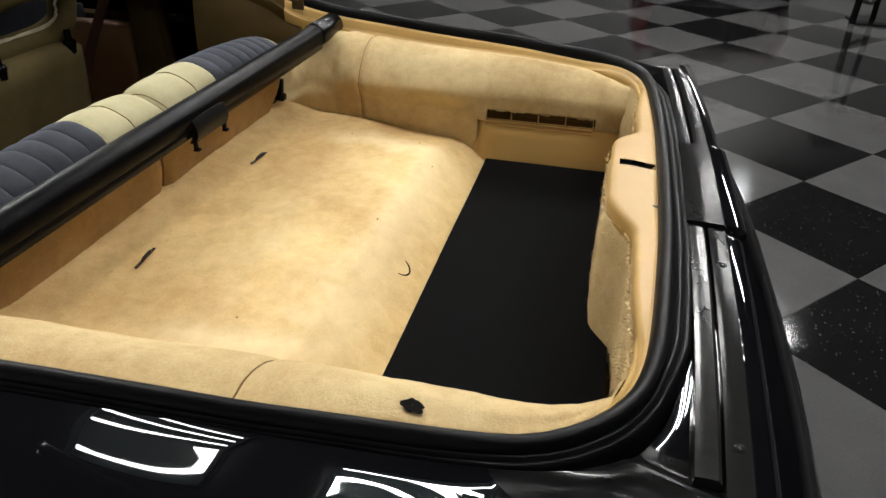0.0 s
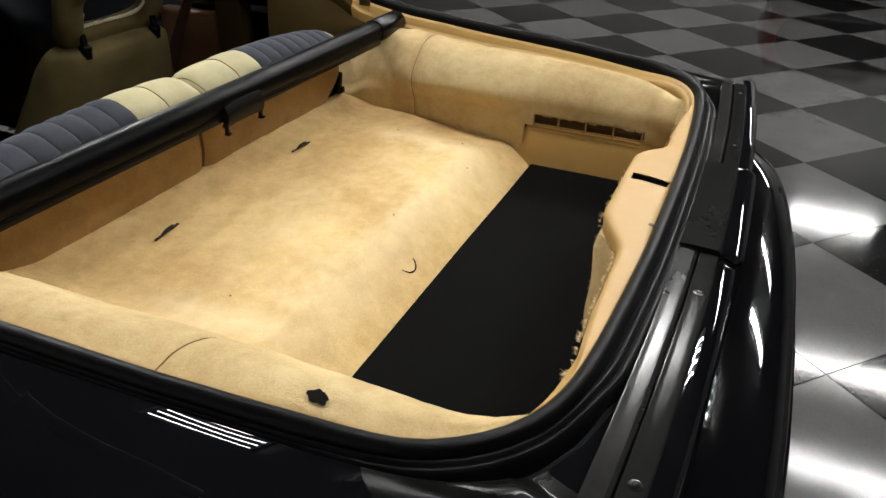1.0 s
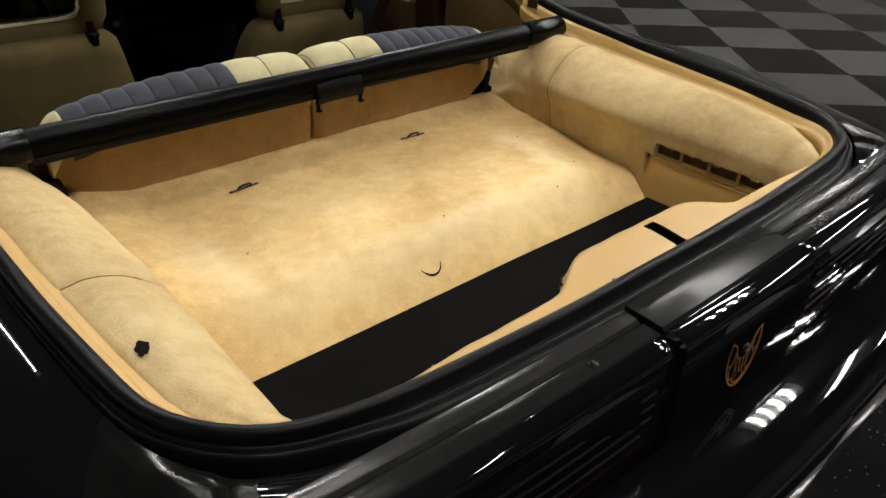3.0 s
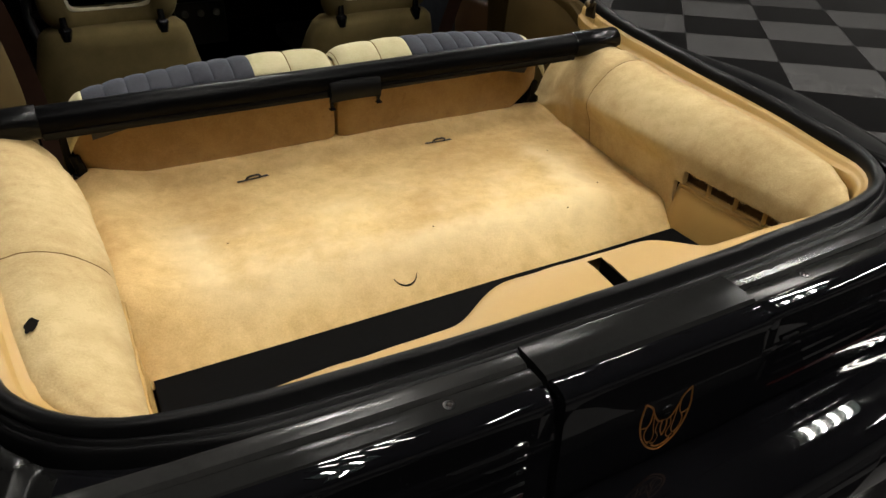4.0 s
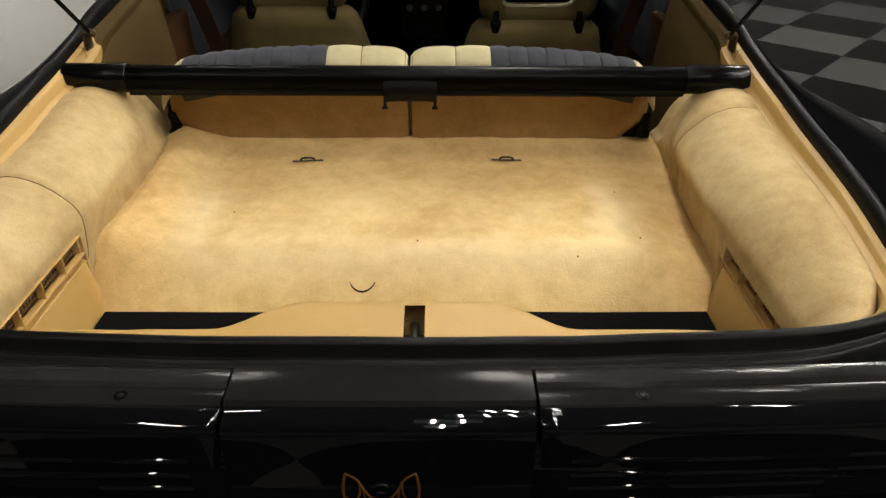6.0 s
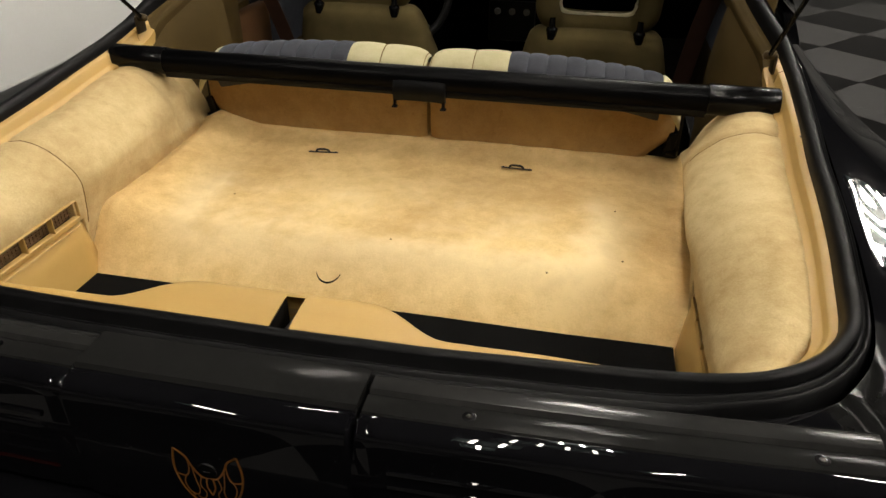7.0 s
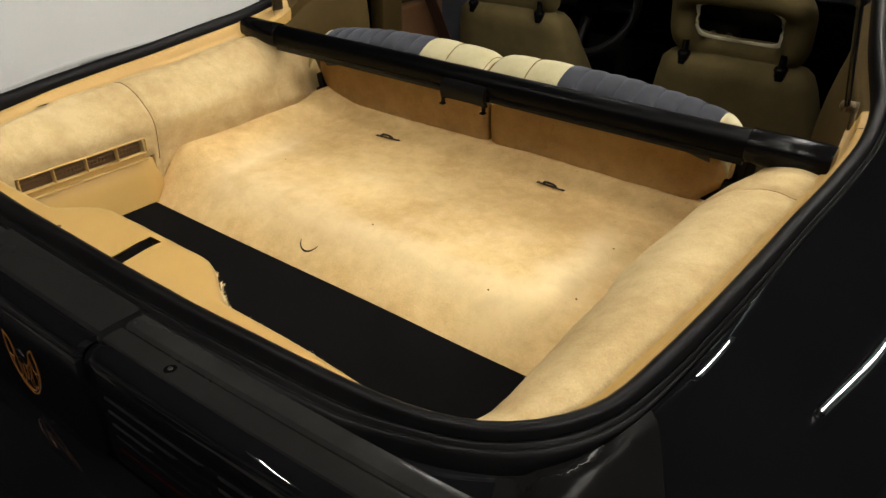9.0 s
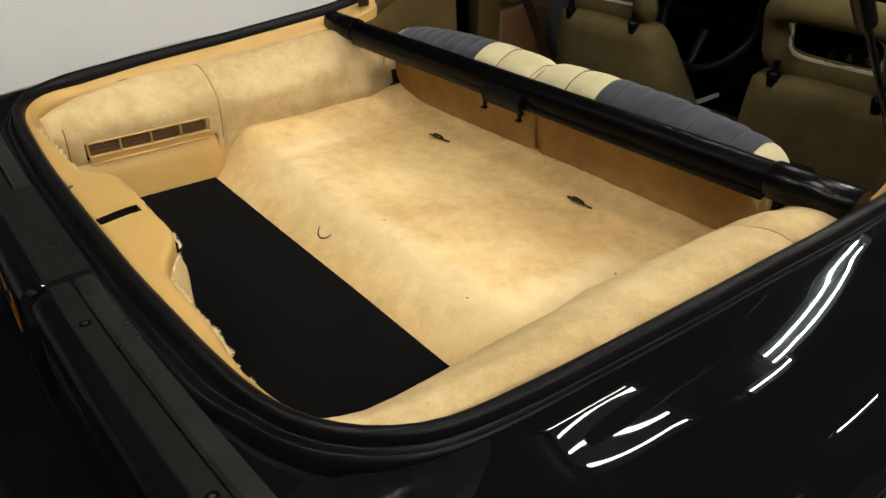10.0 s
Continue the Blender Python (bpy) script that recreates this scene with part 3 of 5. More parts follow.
def build_seal():
    # inner bulb, groove and two fine ridges on the outer lip
    section = [(-0.004, -0.020), (-0.003, -0.002), (0.000, 0.007), (0.006, 0.0125), (0.012, 0.0125), (0.0165, 0.008), (0.0185, 0.002), (0.0205, 0.0005), (0.0225, 0.0035), (0.0255, 0.0055), (0.0285, 0.0045),
               (0.0305, 0.0005), (0.032, -0.0005), (0.0335, 0.0015), (0.036, 0.003), (0.039, 0.002), (0.042, -0.0025), (0.045, -0.010), (0.047, -0.020), (0.05, -0.03)]
    rows = along_rim(section)
    for row, n in zip(rows, NORMALS):
        at = row[0]
        corner = smooth(0.42, 0.52, abs(at.x)) * (1 - smooth(0.26, 0.40, at.y))
        side = smooth(0.24, 0.42, at.y)
        for k, p in enumerate(row):
            o = section[k][0]
            if 1 <= k <= 5:
                p.z += 0.007 * (1 - smooth(0.2, 0.45, at.y)) + 0.010 * smooth(1.06, 1.16, at.y)
            if k >= 6:
                p -= n * ((o - 0.018) * 0.55 * side + o * 0.30 * corner)
                p.z -= 0.004 * side
            p.z += wobble(p, 9, 0.0015)
    part("weatherstrip", sheet(rows), RUBBER, car, "ribbed black rubber hatch weatherstrip", angle=75)


build_seal()


def build_tail():
    """Three satin cover strips on the tail, the middle one standing proud, with screws, and the face below."""
    def strip(xa, xb, proud, name, label, mat, ya, yb, za, zb, n=24):
        rows = []
        for i in range(n + 1):
            x = xa + (xb - xa) * i / n
            sag = 0.055 * abs(x) ** 2.2
            y_in, y_out = ya + sag, yb + sag
            rows.append([(x, y_in, za - 0.012), (x, y_in, za + proud), (x, y_in - 0.002, za + proud + 0.0006), (x, (y_in + y_out) / 2, (za + zb) / 2 + proud + 0.0008),
                         (x, y_out + 0.004, zb + proud), (x, y_out, zb + proud - 0.004), (x, y_out - 0.002, zb - 0.012)])
        for k in (0, -1):
            cap = [(x, y, min(z, za - 0.012)) for x, y, z in rows[k]]
            rows = [cap] + rows if k == 0 else rows + [cap]
        return part(name, sheet(rows), mat, car, label, angle=20)
    for s in (1, -1):
        strip(s * 0.1545, s * 0.626, 0.003, "tail_strip", "worn satin black inner tail strip", SATIN_WORN, 0.110, 0.086, 0.888, 0.888)
        strip(s * 0.1545, s * 0.640, 0.002, "tail_cover", "satin black tail cover with screws", SATIN, 0.083, 0.056, 0.887, 0.8868)
    strip(-0.150, 0.150, 0.0075, "centre_cover", "smooth black raised centre cover", SATIN, 0.112, 0.057, 0.888, 0.8872)
    # rounded front edge and face of the middle panel
    for xa, xb, out, name, label in ((-0.150, 0.150, 0.0065, "centre_panel", "glossy black centre tail panel"), (0.1535, 0.70, 0.0, "side_panel", "glossy black tail panel"), (-0.70, -0.1535, 0.0, "side_panel", "glossy black tail panel")):
        rows = []
        n = 26
        for i in range(n + 1):
            x = xa + (xb - xa) * i / n
            sag = 0.055 * abs(x) ** 2.2
            pr = catmull_pairs([(0.064, 0.8858), (0.060, 0.8866), (0.056, 0.8872), (0.050, 0.8870), (0.045, 0.8860), (0.040, 0.8838), (0.0365, 0.8805), (0.0347, 0.876), (0.034, 0.866), (0.0335, 0.84), (0.033, 0.80), (0.032, 0.76), (0.033, 0.735)], 60)
            rows.append([(x, y + sag - out, z + out * 0.75) for y, z in pr])
            if i in (0, n):
                rows[-1] = [(x, y + sag + 0.0014, z - 0.0012) for y, z in pr]
                if i == 0:
                    rows.append([(x + 0.003, y + sag - out, z + out * 0.75) for y, z in pr])
                else:
                    rows.insert(-1, [(x - 0.003, y + sag - out, z + out * 0.75) for y, z in pr])
        part(name, sheet(rows), PAINT, car, label, angle=50)
    for x, y in ((-0.248, 0.074), (0.262, 0.074), (-0.575, 0.087), (0.575, 0.087)):
        bm = lathe([(0, 0.0068), (0.001, 0.0066), (0.0012, 0.0045)], (x - 0.006, y, 0.8888), (0, 0, 1), 18)
        screw = part("screw", bm, BLACK_PLASTIC, car, "small black washer-head screw")
        part("screw_head", dome((x - 0.006, y, 0.8895), (0, 0, 1), 0.003, 0.0018), DARK_STEEL, screw, "dull steel screw head")
    # slatted dark lamps in the face
    for s in (1, -1):
        for k in range(5):
            z = 0.845 - 0.019 * k
            rows = []
            for i in range(13):
                x = s * (0.185 + 0.43 * i / 12)
                sag = 0.055 * abs(x) ** 2.2
                rows.append([(x, 0.040 + sag, z), (x, 0.0315 + sag, z - 0.001), (x, 0.0305 + sag, z - 0.005), (x, 0.038 + sag, z - 0.012)])
            part("lamp_slat", sheet(rows), RED_LENS if k > 3 else PAINT, car, "dark smoked tail lamp slat" if k < 4 else "dark red tail lamp slat", angle=50)


build_tail()


def build_bumper():
    plan = [(0, -.088), (.25, -.084), (.45, -.072), (.60, -.052), (.70, -.018), (.775, .04), (.83, .12), (.875, .24), (.905, .40), (.92, .6)]
    half = catmull([(x, y, 0) for x, y in plan], 50)
    full = [Vector((-p.x, p.y, 0)) for p in half[:0:-1]] + half
    section = [(-0.12, 0.728), (-0.07, 0.727), (-0.035, 0.718), (-0.012, 0.700), (-0.002, 0.672), (0.0, 0.64), (-0.003, 0.60), (-0.012, 0.55), (-0.03, 0.45), (-0.05, 0.36), (-0.09, 0.30), (-0.12, 0.26)]
    rows = []
    for i, p in enumerate(full):
        d = full[min(i + 1, len(full) - 1)] - full[max(i - 1, 0)]
        n = Vector((d.y, -d.x, 0)).normalized()
        rows.append([p + n * o + Vector((0, 0, z)) for o, z in catmull_pairs(section, 28)])
    part("rear_bumper", sheet(rows), BUMPER_PAINT, car, "glossy black rounded rear bumper", angle=60)


build_bumper()


def build_emblem():
    """Badge of two raised curved wings and a tail, drawn as bent gold lines on the middle panel."""
    cz, lines = 0.793, []
    for s in (1, -1):
        lines += [(0.0012, [(s * 0.034, 0.040), (s * 0.037, 0.022), (s * 0.0365, 0.006), (s * 0.031, -0.014), (s * 0.020, -0.030), (s * 0.008, -0.039), (0, -0.042)]),
                  (0.0012, [(s * 0.034, 0.040), (s * 0.023, 0.031), (s * 0.0185, 0.020), (s * 0.013, 0.010), (s * 0.007, 0.004), (0, 0.005)]),
                  (0.0010, [(s * 0.0205, 0.025), (s * 0.0215, 0.011), (s * 0.026, 0.003), (s * 0.0362, 0.005)]),
                  (0.0009, [(s * 0.026, 0.003), (s * 0.0285, -0.006), (s * 0.026, -0.016), (s * 0.020, -0.025)]),
                  (0.0009, [(s * 0.0175, 0.016), (s * 0.0155, -0.002), (s * 0.0135, -0.014), (s * 0.017, -0.023), (s * 0.025, -0.019)]),
                  (0.0009, [(s * 0.009, 0.005), (s * 0.0115, -0.008), (s * 0.0065, -0.018), (s * 0.010, -0.027), (s * 0.017, -0.025)]),
                  (0.0011, [(s * 0.0035, 0.004), (s * 0.0045, -0.008), (s * 0.002, -0.016), (0, -0.020)]),
                  (0.0011, [(s * 0.014, -0.0295), (s * 0.007, -0.0345), (0, -0.036)])]
    for thick, line in lines:
        pts = []
        for p in catmull([(a, b, 0) for a, b in line], 16):
            pts.append((p.x, spline([(0.73, 0.0271), (0.76, 0.0261), (0.80, 0.0271), (0.84, 0.0278), (0.863, 0.0281)], cz + p.y), cz + p.y))
        part("emblem_line", pipe(pts, thick * 1.3, 6), GOLD, car, "orange-gold curved line of a tail badge")
    lock = part("lock_cylinder", lathe([(0, 0.0105), (0.0015, 0.0105), (0.003, 0.0095), (0.0032, 0.007)], (0, 0.0275, cz + 0.016), (0, -1, 0), 22), BLACK_PLASTIC, car, "round black tail lock")
    part("keyhole", box((0.007, 0.001, 0.0016), (0, 0.0238, cz + 0.016), 0.0003, 1), CHROME, lock, "bright metal keyhole")


build_emblem()


# ================= the car: cargo space =================
def build_trim():
    def section(p):
        side, deep = smooth(0.2, 0.32, p.y) if abs(p.x) > 0.45 else 0.0, trim_deep(p.y)
        front = smooth(1.08, 1.16, p.y)
        w = -0.016 - (0.014 - 0.008 * front) * side
        d = -0.007 * (1 - side) - (deep - (deep - 0.018) * front) * side
        t = 0.012 * side
        lip = -0.006 - 0.006 * side
        # narrow level lip, a steep step, and a shallow gutter along the padding
        return [(0.004, -0.004 - t), (0.001, 0.0035 - t), (-0.003, 0.003 - t), (lip, 0.001 - t), (lip - 0.002, -0.001 - t), (lip - 0.0035 - 0.001 * side, -t + 0.75 * (d + t)),
                (lip - 0.006, -t + 0.92 * (d + t)), (w, d - 0.002), (w - 0.001, d - 0.012), (w + 0.008, d - 0.045)]
    rows = along_rim(section)
    inside = [i for i, p in enumerate(OUTLINE) if p.y < 1.12]
    a, b = inside[0], inside[-1]
    part("side_trim", sheet(rows[a:b + 1]), PLASTIC, car, "tan hard plastic trim round the hatch opening", angle=60)
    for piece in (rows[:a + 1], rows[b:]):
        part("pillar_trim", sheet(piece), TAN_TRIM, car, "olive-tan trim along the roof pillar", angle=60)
    for half in (range(len(rows) // 2), range(len(rows) // 2, len(rows))):
        k = min(half, key=lambda i: abs(OUTLINE[i].y - 1.055))
        part("trim_joint", pipe([p + Vector((0, 0, 0.0002)) for p in rows[k][1:7]], 0.0007, 6), SEAM, car, "fine dark joint in the trim")


build_trim()


def hump_section(y):
    """Upper outer edge of the wheelhouse carpet at a station, where it tucks under the trim."""
    n_y = min(max(y, 0.18), 1.12)
    xt = rim_x(n_y) - 0.025 - 0.009 * (1 - smooth(0.2, 0.32, n_y))
    return xt, rim_z(min(n_y, 0.97)) - trim_deep(n_y) - 0.003


VENT_X = {1: 0.527, -1: 0.517}
VENT_TOP = {1: 0.787, -1: 0.803}


def hump_profile(y, s):
    """Section of the padded wheelhouse carpet: from the trim, over the crown and down the inner face."""
    xt, zt = hump_section(y)
    xi = spline([(0.17, 0.485), (0.21, 0.503), (0.26, 0.514), (0.45, 0.514), (0.6, 0.516), (0.85, 0.532), (1.0, 0.552), (1.1, 0.565)], y)
    xi -= 0.010 * s * smooth(0.52, 0.62, y) * (1 - smooth(0.86, 0.98, y)) if s > 0 else 0.0
    zi = 0.822
    xb = 0.516 + (0.020 if s > 0 else 0.012) * smooth(0.54, 0.62, y) + 0.006 * smooth(0.85, 1.0, y)
    crown = 0.008 * smooth(0.19, 0.3, y)
    sink = 0.05 * smooth(0.98, 1.06, y)
    wide = xt - xi
    pts = [(xt + 0.008, zt - 0.02), (xt, zt), (xt - 0.014, zt + 0.7 * crown), (xt - 0.32 * wide, zt + crown), (xi + 0.42 * wide, zt - 0.004), (xi + 0.20 * wide, zi + 0.62 * (zt - zi)),
           (xi + 0.06 * wide, zi + 0.30 * (zt - zi)), (xi, zi), (xi + 0.3 * (xb - xi), zi - 0.022), (xb, 0.775), (xb + 0.004, 0.748), (xb + 0.008, 0.72), (xb + 0.012, 0.70), (xb + 0.014, 0.655)]
    pts = [(x, z - sink * min(1, max(0, (z - 0.70) / 0.15))) for x, z in pts]
    return catmull_pairs(pts, 96)


def build_hump(s):
    ys = [0.172, 0.176, 0.18, 0.185] + [0.19 + 0.006 * i for i in range(12)] + [0.2625, 0.264]
    ys += [0.270 + 0.006 * i for i in range(42)] + [0.522, 0.5235, 0.535, 0.545, 0.5465]
    ys += [0.552 + 0.0075 * i for i in range(74)]
    seam = 0.560 if s < 0 else 0.848
    for place in (seam, 0.925) + ((0.232,) if s < 0 else ()):
        ys = [y for y in ys if abs(y - place) > 0.014] + [place + d for d in (-0.013, -0.008, -0.005, -0.0025, 0.0, 0.0025, 0.005, 0.008, 0.013)]
    ys = sorted(ys)

    def surface(y):
        low = VENT_TOP[s] if 0.263 < y < 0.5235 else (0.757 if y < 0.546 else 0.655)
        row = []
        prof = hump_profile(y, s)
        for k, (x, z) in enumerate(prof):
            w = k / (len(prof) - 1)
            z = low + 0.5 * (z - low + math.sqrt((z - low) ** 2 + 0.010 ** 2))
            g = -0.0045 * math.exp(-((y - seam) / 0.006) ** 2) - 0.006 * math.exp(-((y - 0.925) / 0.012) ** 2) - 0.008 * smooth(0.922, 0.945, y)
            if s < 0:
                g -= 0.003 * math.exp(-((y - 0.232) / 0.004) ** 2) * smooth(0.3, 0.4, w)
            g += wobble((x * s, y, z), 9, 0.0026) + wobble((x * s, y, z), 34, 0.0013) + wobble((x * s, y, z), 110, 0.0007)
            x -= g * (0.3 + 0.7 * w)
            z += g * (1 - w) * smooth(low + 0.004, low + 0.03, z)
            row.append(Vector((s * x, y, z)))
        return row
    pads = [surface(y) for y in ys]
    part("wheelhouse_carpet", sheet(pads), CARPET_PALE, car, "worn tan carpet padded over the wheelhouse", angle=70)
    # stitched seams
    part("seam", pipe(surface(seam)[4:84 if s > 0 else 72], 0.0012 if s < 0 else 0.0009, 6), SEAM, car, "dark stitched carpet seam")
    if s < 0:
        part("seam", pipe(surface(0.232)[30:86], 0.0014, 6), SEAM, car, "dark open carpet seam")
    add_fuzz([surface(0.265 + 0.255 * i / 59)[-30] for i in range(60)], 1500, 0.006, (-s * 0.4, 0, -1.0))
    # hard panel and vent below the flap
    rows = []
    for i in range(24):
        y = 0.17 + 0.43 * i / 23
        o = 0.014 * smooth(0.53, 0.555, y) + (0.012 if s > 0 else 0.004)
        zt = 0.759 - 0.075 * smooth(0.541, 0.556, y)
        rows.append([(s * (0.535 + o), y, zt), (s * (0.516 + o), y, zt), (s * (0.513 + o), y, zt - 0.003), (s * (0.508 + o), y, min(0.72, zt - 0.01)), (s * (0.502 + o), y, 0.655), (s * (0.500 + o), y, 0.62)])
    part("side_panel", sheet(rows), PLASTIC, car, "smooth tan plastic panel below the vent")
    a, b = Vector((s * VENT_X[s], 0.268, 0)), Vector((s * VENT_X[s], 0.528, 0))
    drop = VENT_TOP[s] - 0.804
    d = (b - a).normalized()
    n = Vector((-s, 0, 0))
    ang = math.atan2(d.y, d.x)
    turn = Matrix.Rotation(ang, 3, "Z")
    mid = (a + b) / 2
    length = (b - a).length
    frame_bm = bmesh.new()
    for z, h, t in ((0.804 + drop, 0.003, 0.006 if s > 0 else 0.011), (0.7735 + drop, 0.0035, 0.012), (0.758 + 0.6 * drop, 0.004, 0.011)):
        box((length, t, h), (mid.x, mid.y, z), 0.0012, 1, turn, frame_bm)
    for q in (0.0, 0.25, 0.5, 0.75, 1.0):
        c = a.lerp(b, q)
        box((0.0026, 0.013, 0.031), (c.x, c.y, 0.788 + drop), 0.001, 1, turn, frame_bm)
    box((length, 0.004, 0.018), (mid.x - n.x * 0.004, mid.y - n.y * 0.004, 0.766 + 0.8 * drop), 0.001, 1, turn, frame_bm)
    vent = part("vent", frame_bm, PLASTIC, car, "tan plastic air vent with four openings", angle=30)
    part("vent_recess", box((length, 0.003, 0.034), (mid.x - n.x * 0.014, mid.y - n.y * 0.010, 0.788 + drop), 0, 1, turn), VENT_BROWN, vent, "dark opening behind the vent")
    grid_bm = bmesh.new()
    for i in range(33):
        c = a.lerp(b, 0.015 + 0.97 * i / 32)
        box((0.0016, 0.002, 0.014), (c.x - n.x * 0.008, c.y - n.y * 0.008, 0.784 + drop), 0, 1, turn, grid_bm)
    for z in (0.781, 0.7885):
        box((length * 0.98, 0.002, 0.0016), (mid.x - n.x * 0.008, mid.y, z + drop), 0, 1, turn, grid_bm)
    part("vent_mesh", grid_bm, VENT_BROWN, vent, "fine dark vent grille")


build_hump(1)
build_hump(-1)


def build_cargo_floor():
    def z_at(x, y):
        # plateau with worn rounded edges, falling to the well behind and a little to both sides
        a, b = max(abs(x) - 0.365, 0) / 0.17, max(0.632 - y, 0)
        side = 0.042 * (1 - 0.8 * smooth(0.62, 0.90, y)) * a * a / (a + 0.12) if x > 0 else 0.0
        # the loose edge on the driver's side curls up against the padding
        curl = 0.027 * smooth(0.40, 0.51, -x) * smooth(0.53, 0.61, y)
        rear = 0.90 * b * b / (b + 0.045)
        return 0.733 + 0.020 * smooth(0.965, 1.06, y) + curl - math.hypot(side, rear)
    rows = []
    for i in range(110):
        y = 0.512 + 0.583 * i / 109
        half = 0.556 - 0.040 * (1 - smooth(0.52, 0.63, y))
        row = []
        for j in range(141):
            x = -0.513 + 0.02 * (1 - smooth(0.52, 0.60, y)) + (half + 0.513 - 0.02 * (1 - smooth(0.52, 0.60, y))) * j / 140
            z = z_at(x, y)
            z += wobble((x, y, 0), 7, 0.003) + wobble((x, y, 3), 24, 0.0014) + wobble((x, y, 7), 90, 0.0007)
            row.append((x, y, z))
        rows.append([(row[0][0] - 0.035, row[0][1], row[0][2] - 0.016)] + row + [(row[-1][0], row[-1][1], row[-1][2] - 0.03)])
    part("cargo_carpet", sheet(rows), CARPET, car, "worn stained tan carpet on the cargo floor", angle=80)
    return z_at


floor_z = build_cargo_floor()


def build_well():
    rows = [[(x, y, 0.636) for x in (-0.56, -0.2, 0.2, 0.56)] for y in (0.15, 0.35, 0.56)]
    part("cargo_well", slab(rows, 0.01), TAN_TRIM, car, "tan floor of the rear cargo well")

    def wall_y(x):
        return 0.184 + 0.046 * (1 - smooth(0.115, 0.20, abs(x - 0.01))) + 0.03 * smooth(0.42, 0.56, abs(x))
    rows = []
    for i in range(81):
        x = -0.56 + 1.12 * i / 80
        y = wall_y(x)
        rows.append([(x, y - 0.012 * smooth(0.84, 0.88, z) + wobble((x, z, 5), 16, 0.004), z) for z in [0.64 + 0.018 * k for k in range(14)]])
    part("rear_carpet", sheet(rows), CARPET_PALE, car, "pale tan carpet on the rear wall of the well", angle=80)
    add_pile(rows, 4000, 0.005, CARPET_PALE)


build_well()


def tongue_front(x):
    """Front edge of the ledge: a broad tongue in the middle, narrowing towards the corners."""
    y = 0.184 + 0.042 * (1 - smooth(0.105, 0.205, abs(x - 0.008))) - 0.007 * smooth(0.30, 0.47, abs(x))
    return max(y, spline(RIM[:6], abs(x)) + 0.011)


def build_latch_cover():
    """Tan moulded ledge along the rear edge, with a wide tongue and a slot for the latch."""
    xs = sorted(set([-0.55 + 0.0125 * i for i in range(89)] + [0.018, 0.041]))
    bm = bmesh.new()
    cols = []
    for x in xs:
        y0 = spline(RIM[:6], abs(x)) + 0.001
        y1 = tongue_front(x) + wobble((x, 3, 0), 22, 0.0018)
        lift = 0.008 * (1 - smooth(0.105, 0.205, abs(x - 0.008)))
        col = [(x, y0 - 0.003, 0.880), (x, y0, 0.8885), (x, y0 + 0.004, 0.890 + 0.4 * lift)]
        for k in range(1, 8):
            w = k / 8
            col.append((x, y0 + 0.004 + (y1 - y0 - 0.010) * w, 0.890 + lift * min(1, 0.4 + w)))
        col += [(x, y1 - 0.006, 0.8895 + lift), (x, y1 - 0.002, 0.8865 + lift), (x, y1, 0.880 + lift), (x, y1 - 0.001, 0.866), (x, y1 - 0.008, 0.845)]
        cols.append([bm.verts.new(p) for p in col])
    for i in range(len(xs) - 1):
        for j in range(len(cols[0]) - 1):
            if xs[i] >= 0.0179 and xs[i + 1] <= 0.0411 and 2 <= j <= 8:
                continue
            bm.faces.new((cols[i][j], cols[i + 1][j], cols[i + 1][j + 1], cols[i][j + 1]))
    cover = part("latch_cover", bm, PLASTIC, car, "smooth tan moulded latch cover with a slot", angle=55)
    part("latch_slot", sheet([[(0.0172, y, top), (0.0176, y, top - 0.012), (0.0176, y, 0.855), (0.0414, y, 0.855), (0.0414, y, top - 0.012), (0.0418, y, top)] for y, top in ((0.152, 0.8905), (0.18, 0.8925), (0.212, 0.8965))]), DARK, cover, "dark latch slot")
    part("latch", pipe([(0.029, 0.15, 0.868), (0.029, 0.185, 0.870), (0.029, 0.215, 0.866)], 0.006, 10), STEEL, cover, "steel latch inside the slot")
    for x in (-0.113,):
        part("screw", dome((x, 0.156, 0.8925), (0, 0, 1), 0.005, 0.0015), SCREW, cover, "small dark screw")


build_latch_cover()
part("trim_screw", dome((0.690, 0.793, 0.918), (-1, 0, 0.3), 0.008, 0.004), SCREW, car, "dark bronze trim screw")
part("trim_screw", dome((-0.690, 0.793, 0.918), (1, 0, 0.3), 0.008, 0.004), SCREW, car, "dark bronze trim screw")


def build_tie_hook(x, y, turn):
    z = floor_z(x, y) + 0.004
    bm = pipe(catmull([(-0.014, 0.000, 0.001), (-0.014, -0.003, 0.006), (-0.008, -0.005, 0.010), (0.008, -0.005, 0.010), (0.014, -0.003, 0.006), (0.014, 0.000, 0.001)], 22), 0.0024, 8)
    box((0.066, 0.0055, 0.002), (0, 0.001, 0.001), 0.0006, 1, None, bm)
    for q in (-0.028, 0.028):
        dome((q, 0.001, 0.002), (0, 0, 1), 0.0022, 0.0012, bm, 8)
    ob = part("tie_down_hook", bm, DARK_STEEL, car, "small dark steel tie-down loop")
    ob.matrix_basis = pose(x, y, z, 0, 0, turn)
    return ob


build_tie_hook(-0.225, 0.962, 6)
build_tie_hook(0.205, 0.968, -3)


def build_slit():
    pts = []
    for i in range(15):
        a = radians(200 + 140 * i / 14)
        x, y = -0.073 + 0.023 * math.cos(a), 0.567 + 0.021 * math.sin(a)
        pts.append((x, y, floor_z(x, y) + wobble((x, y, 0), 7, 0.003) + 0.0012))
    part("pull_slit", pipe(pts, [0.0005 + 0.0012 * math.sin(math.pi * i / 14) for i in range(15)], 6), DARK, car, "small crescent-shaped cut in the carpet")


build_slit()


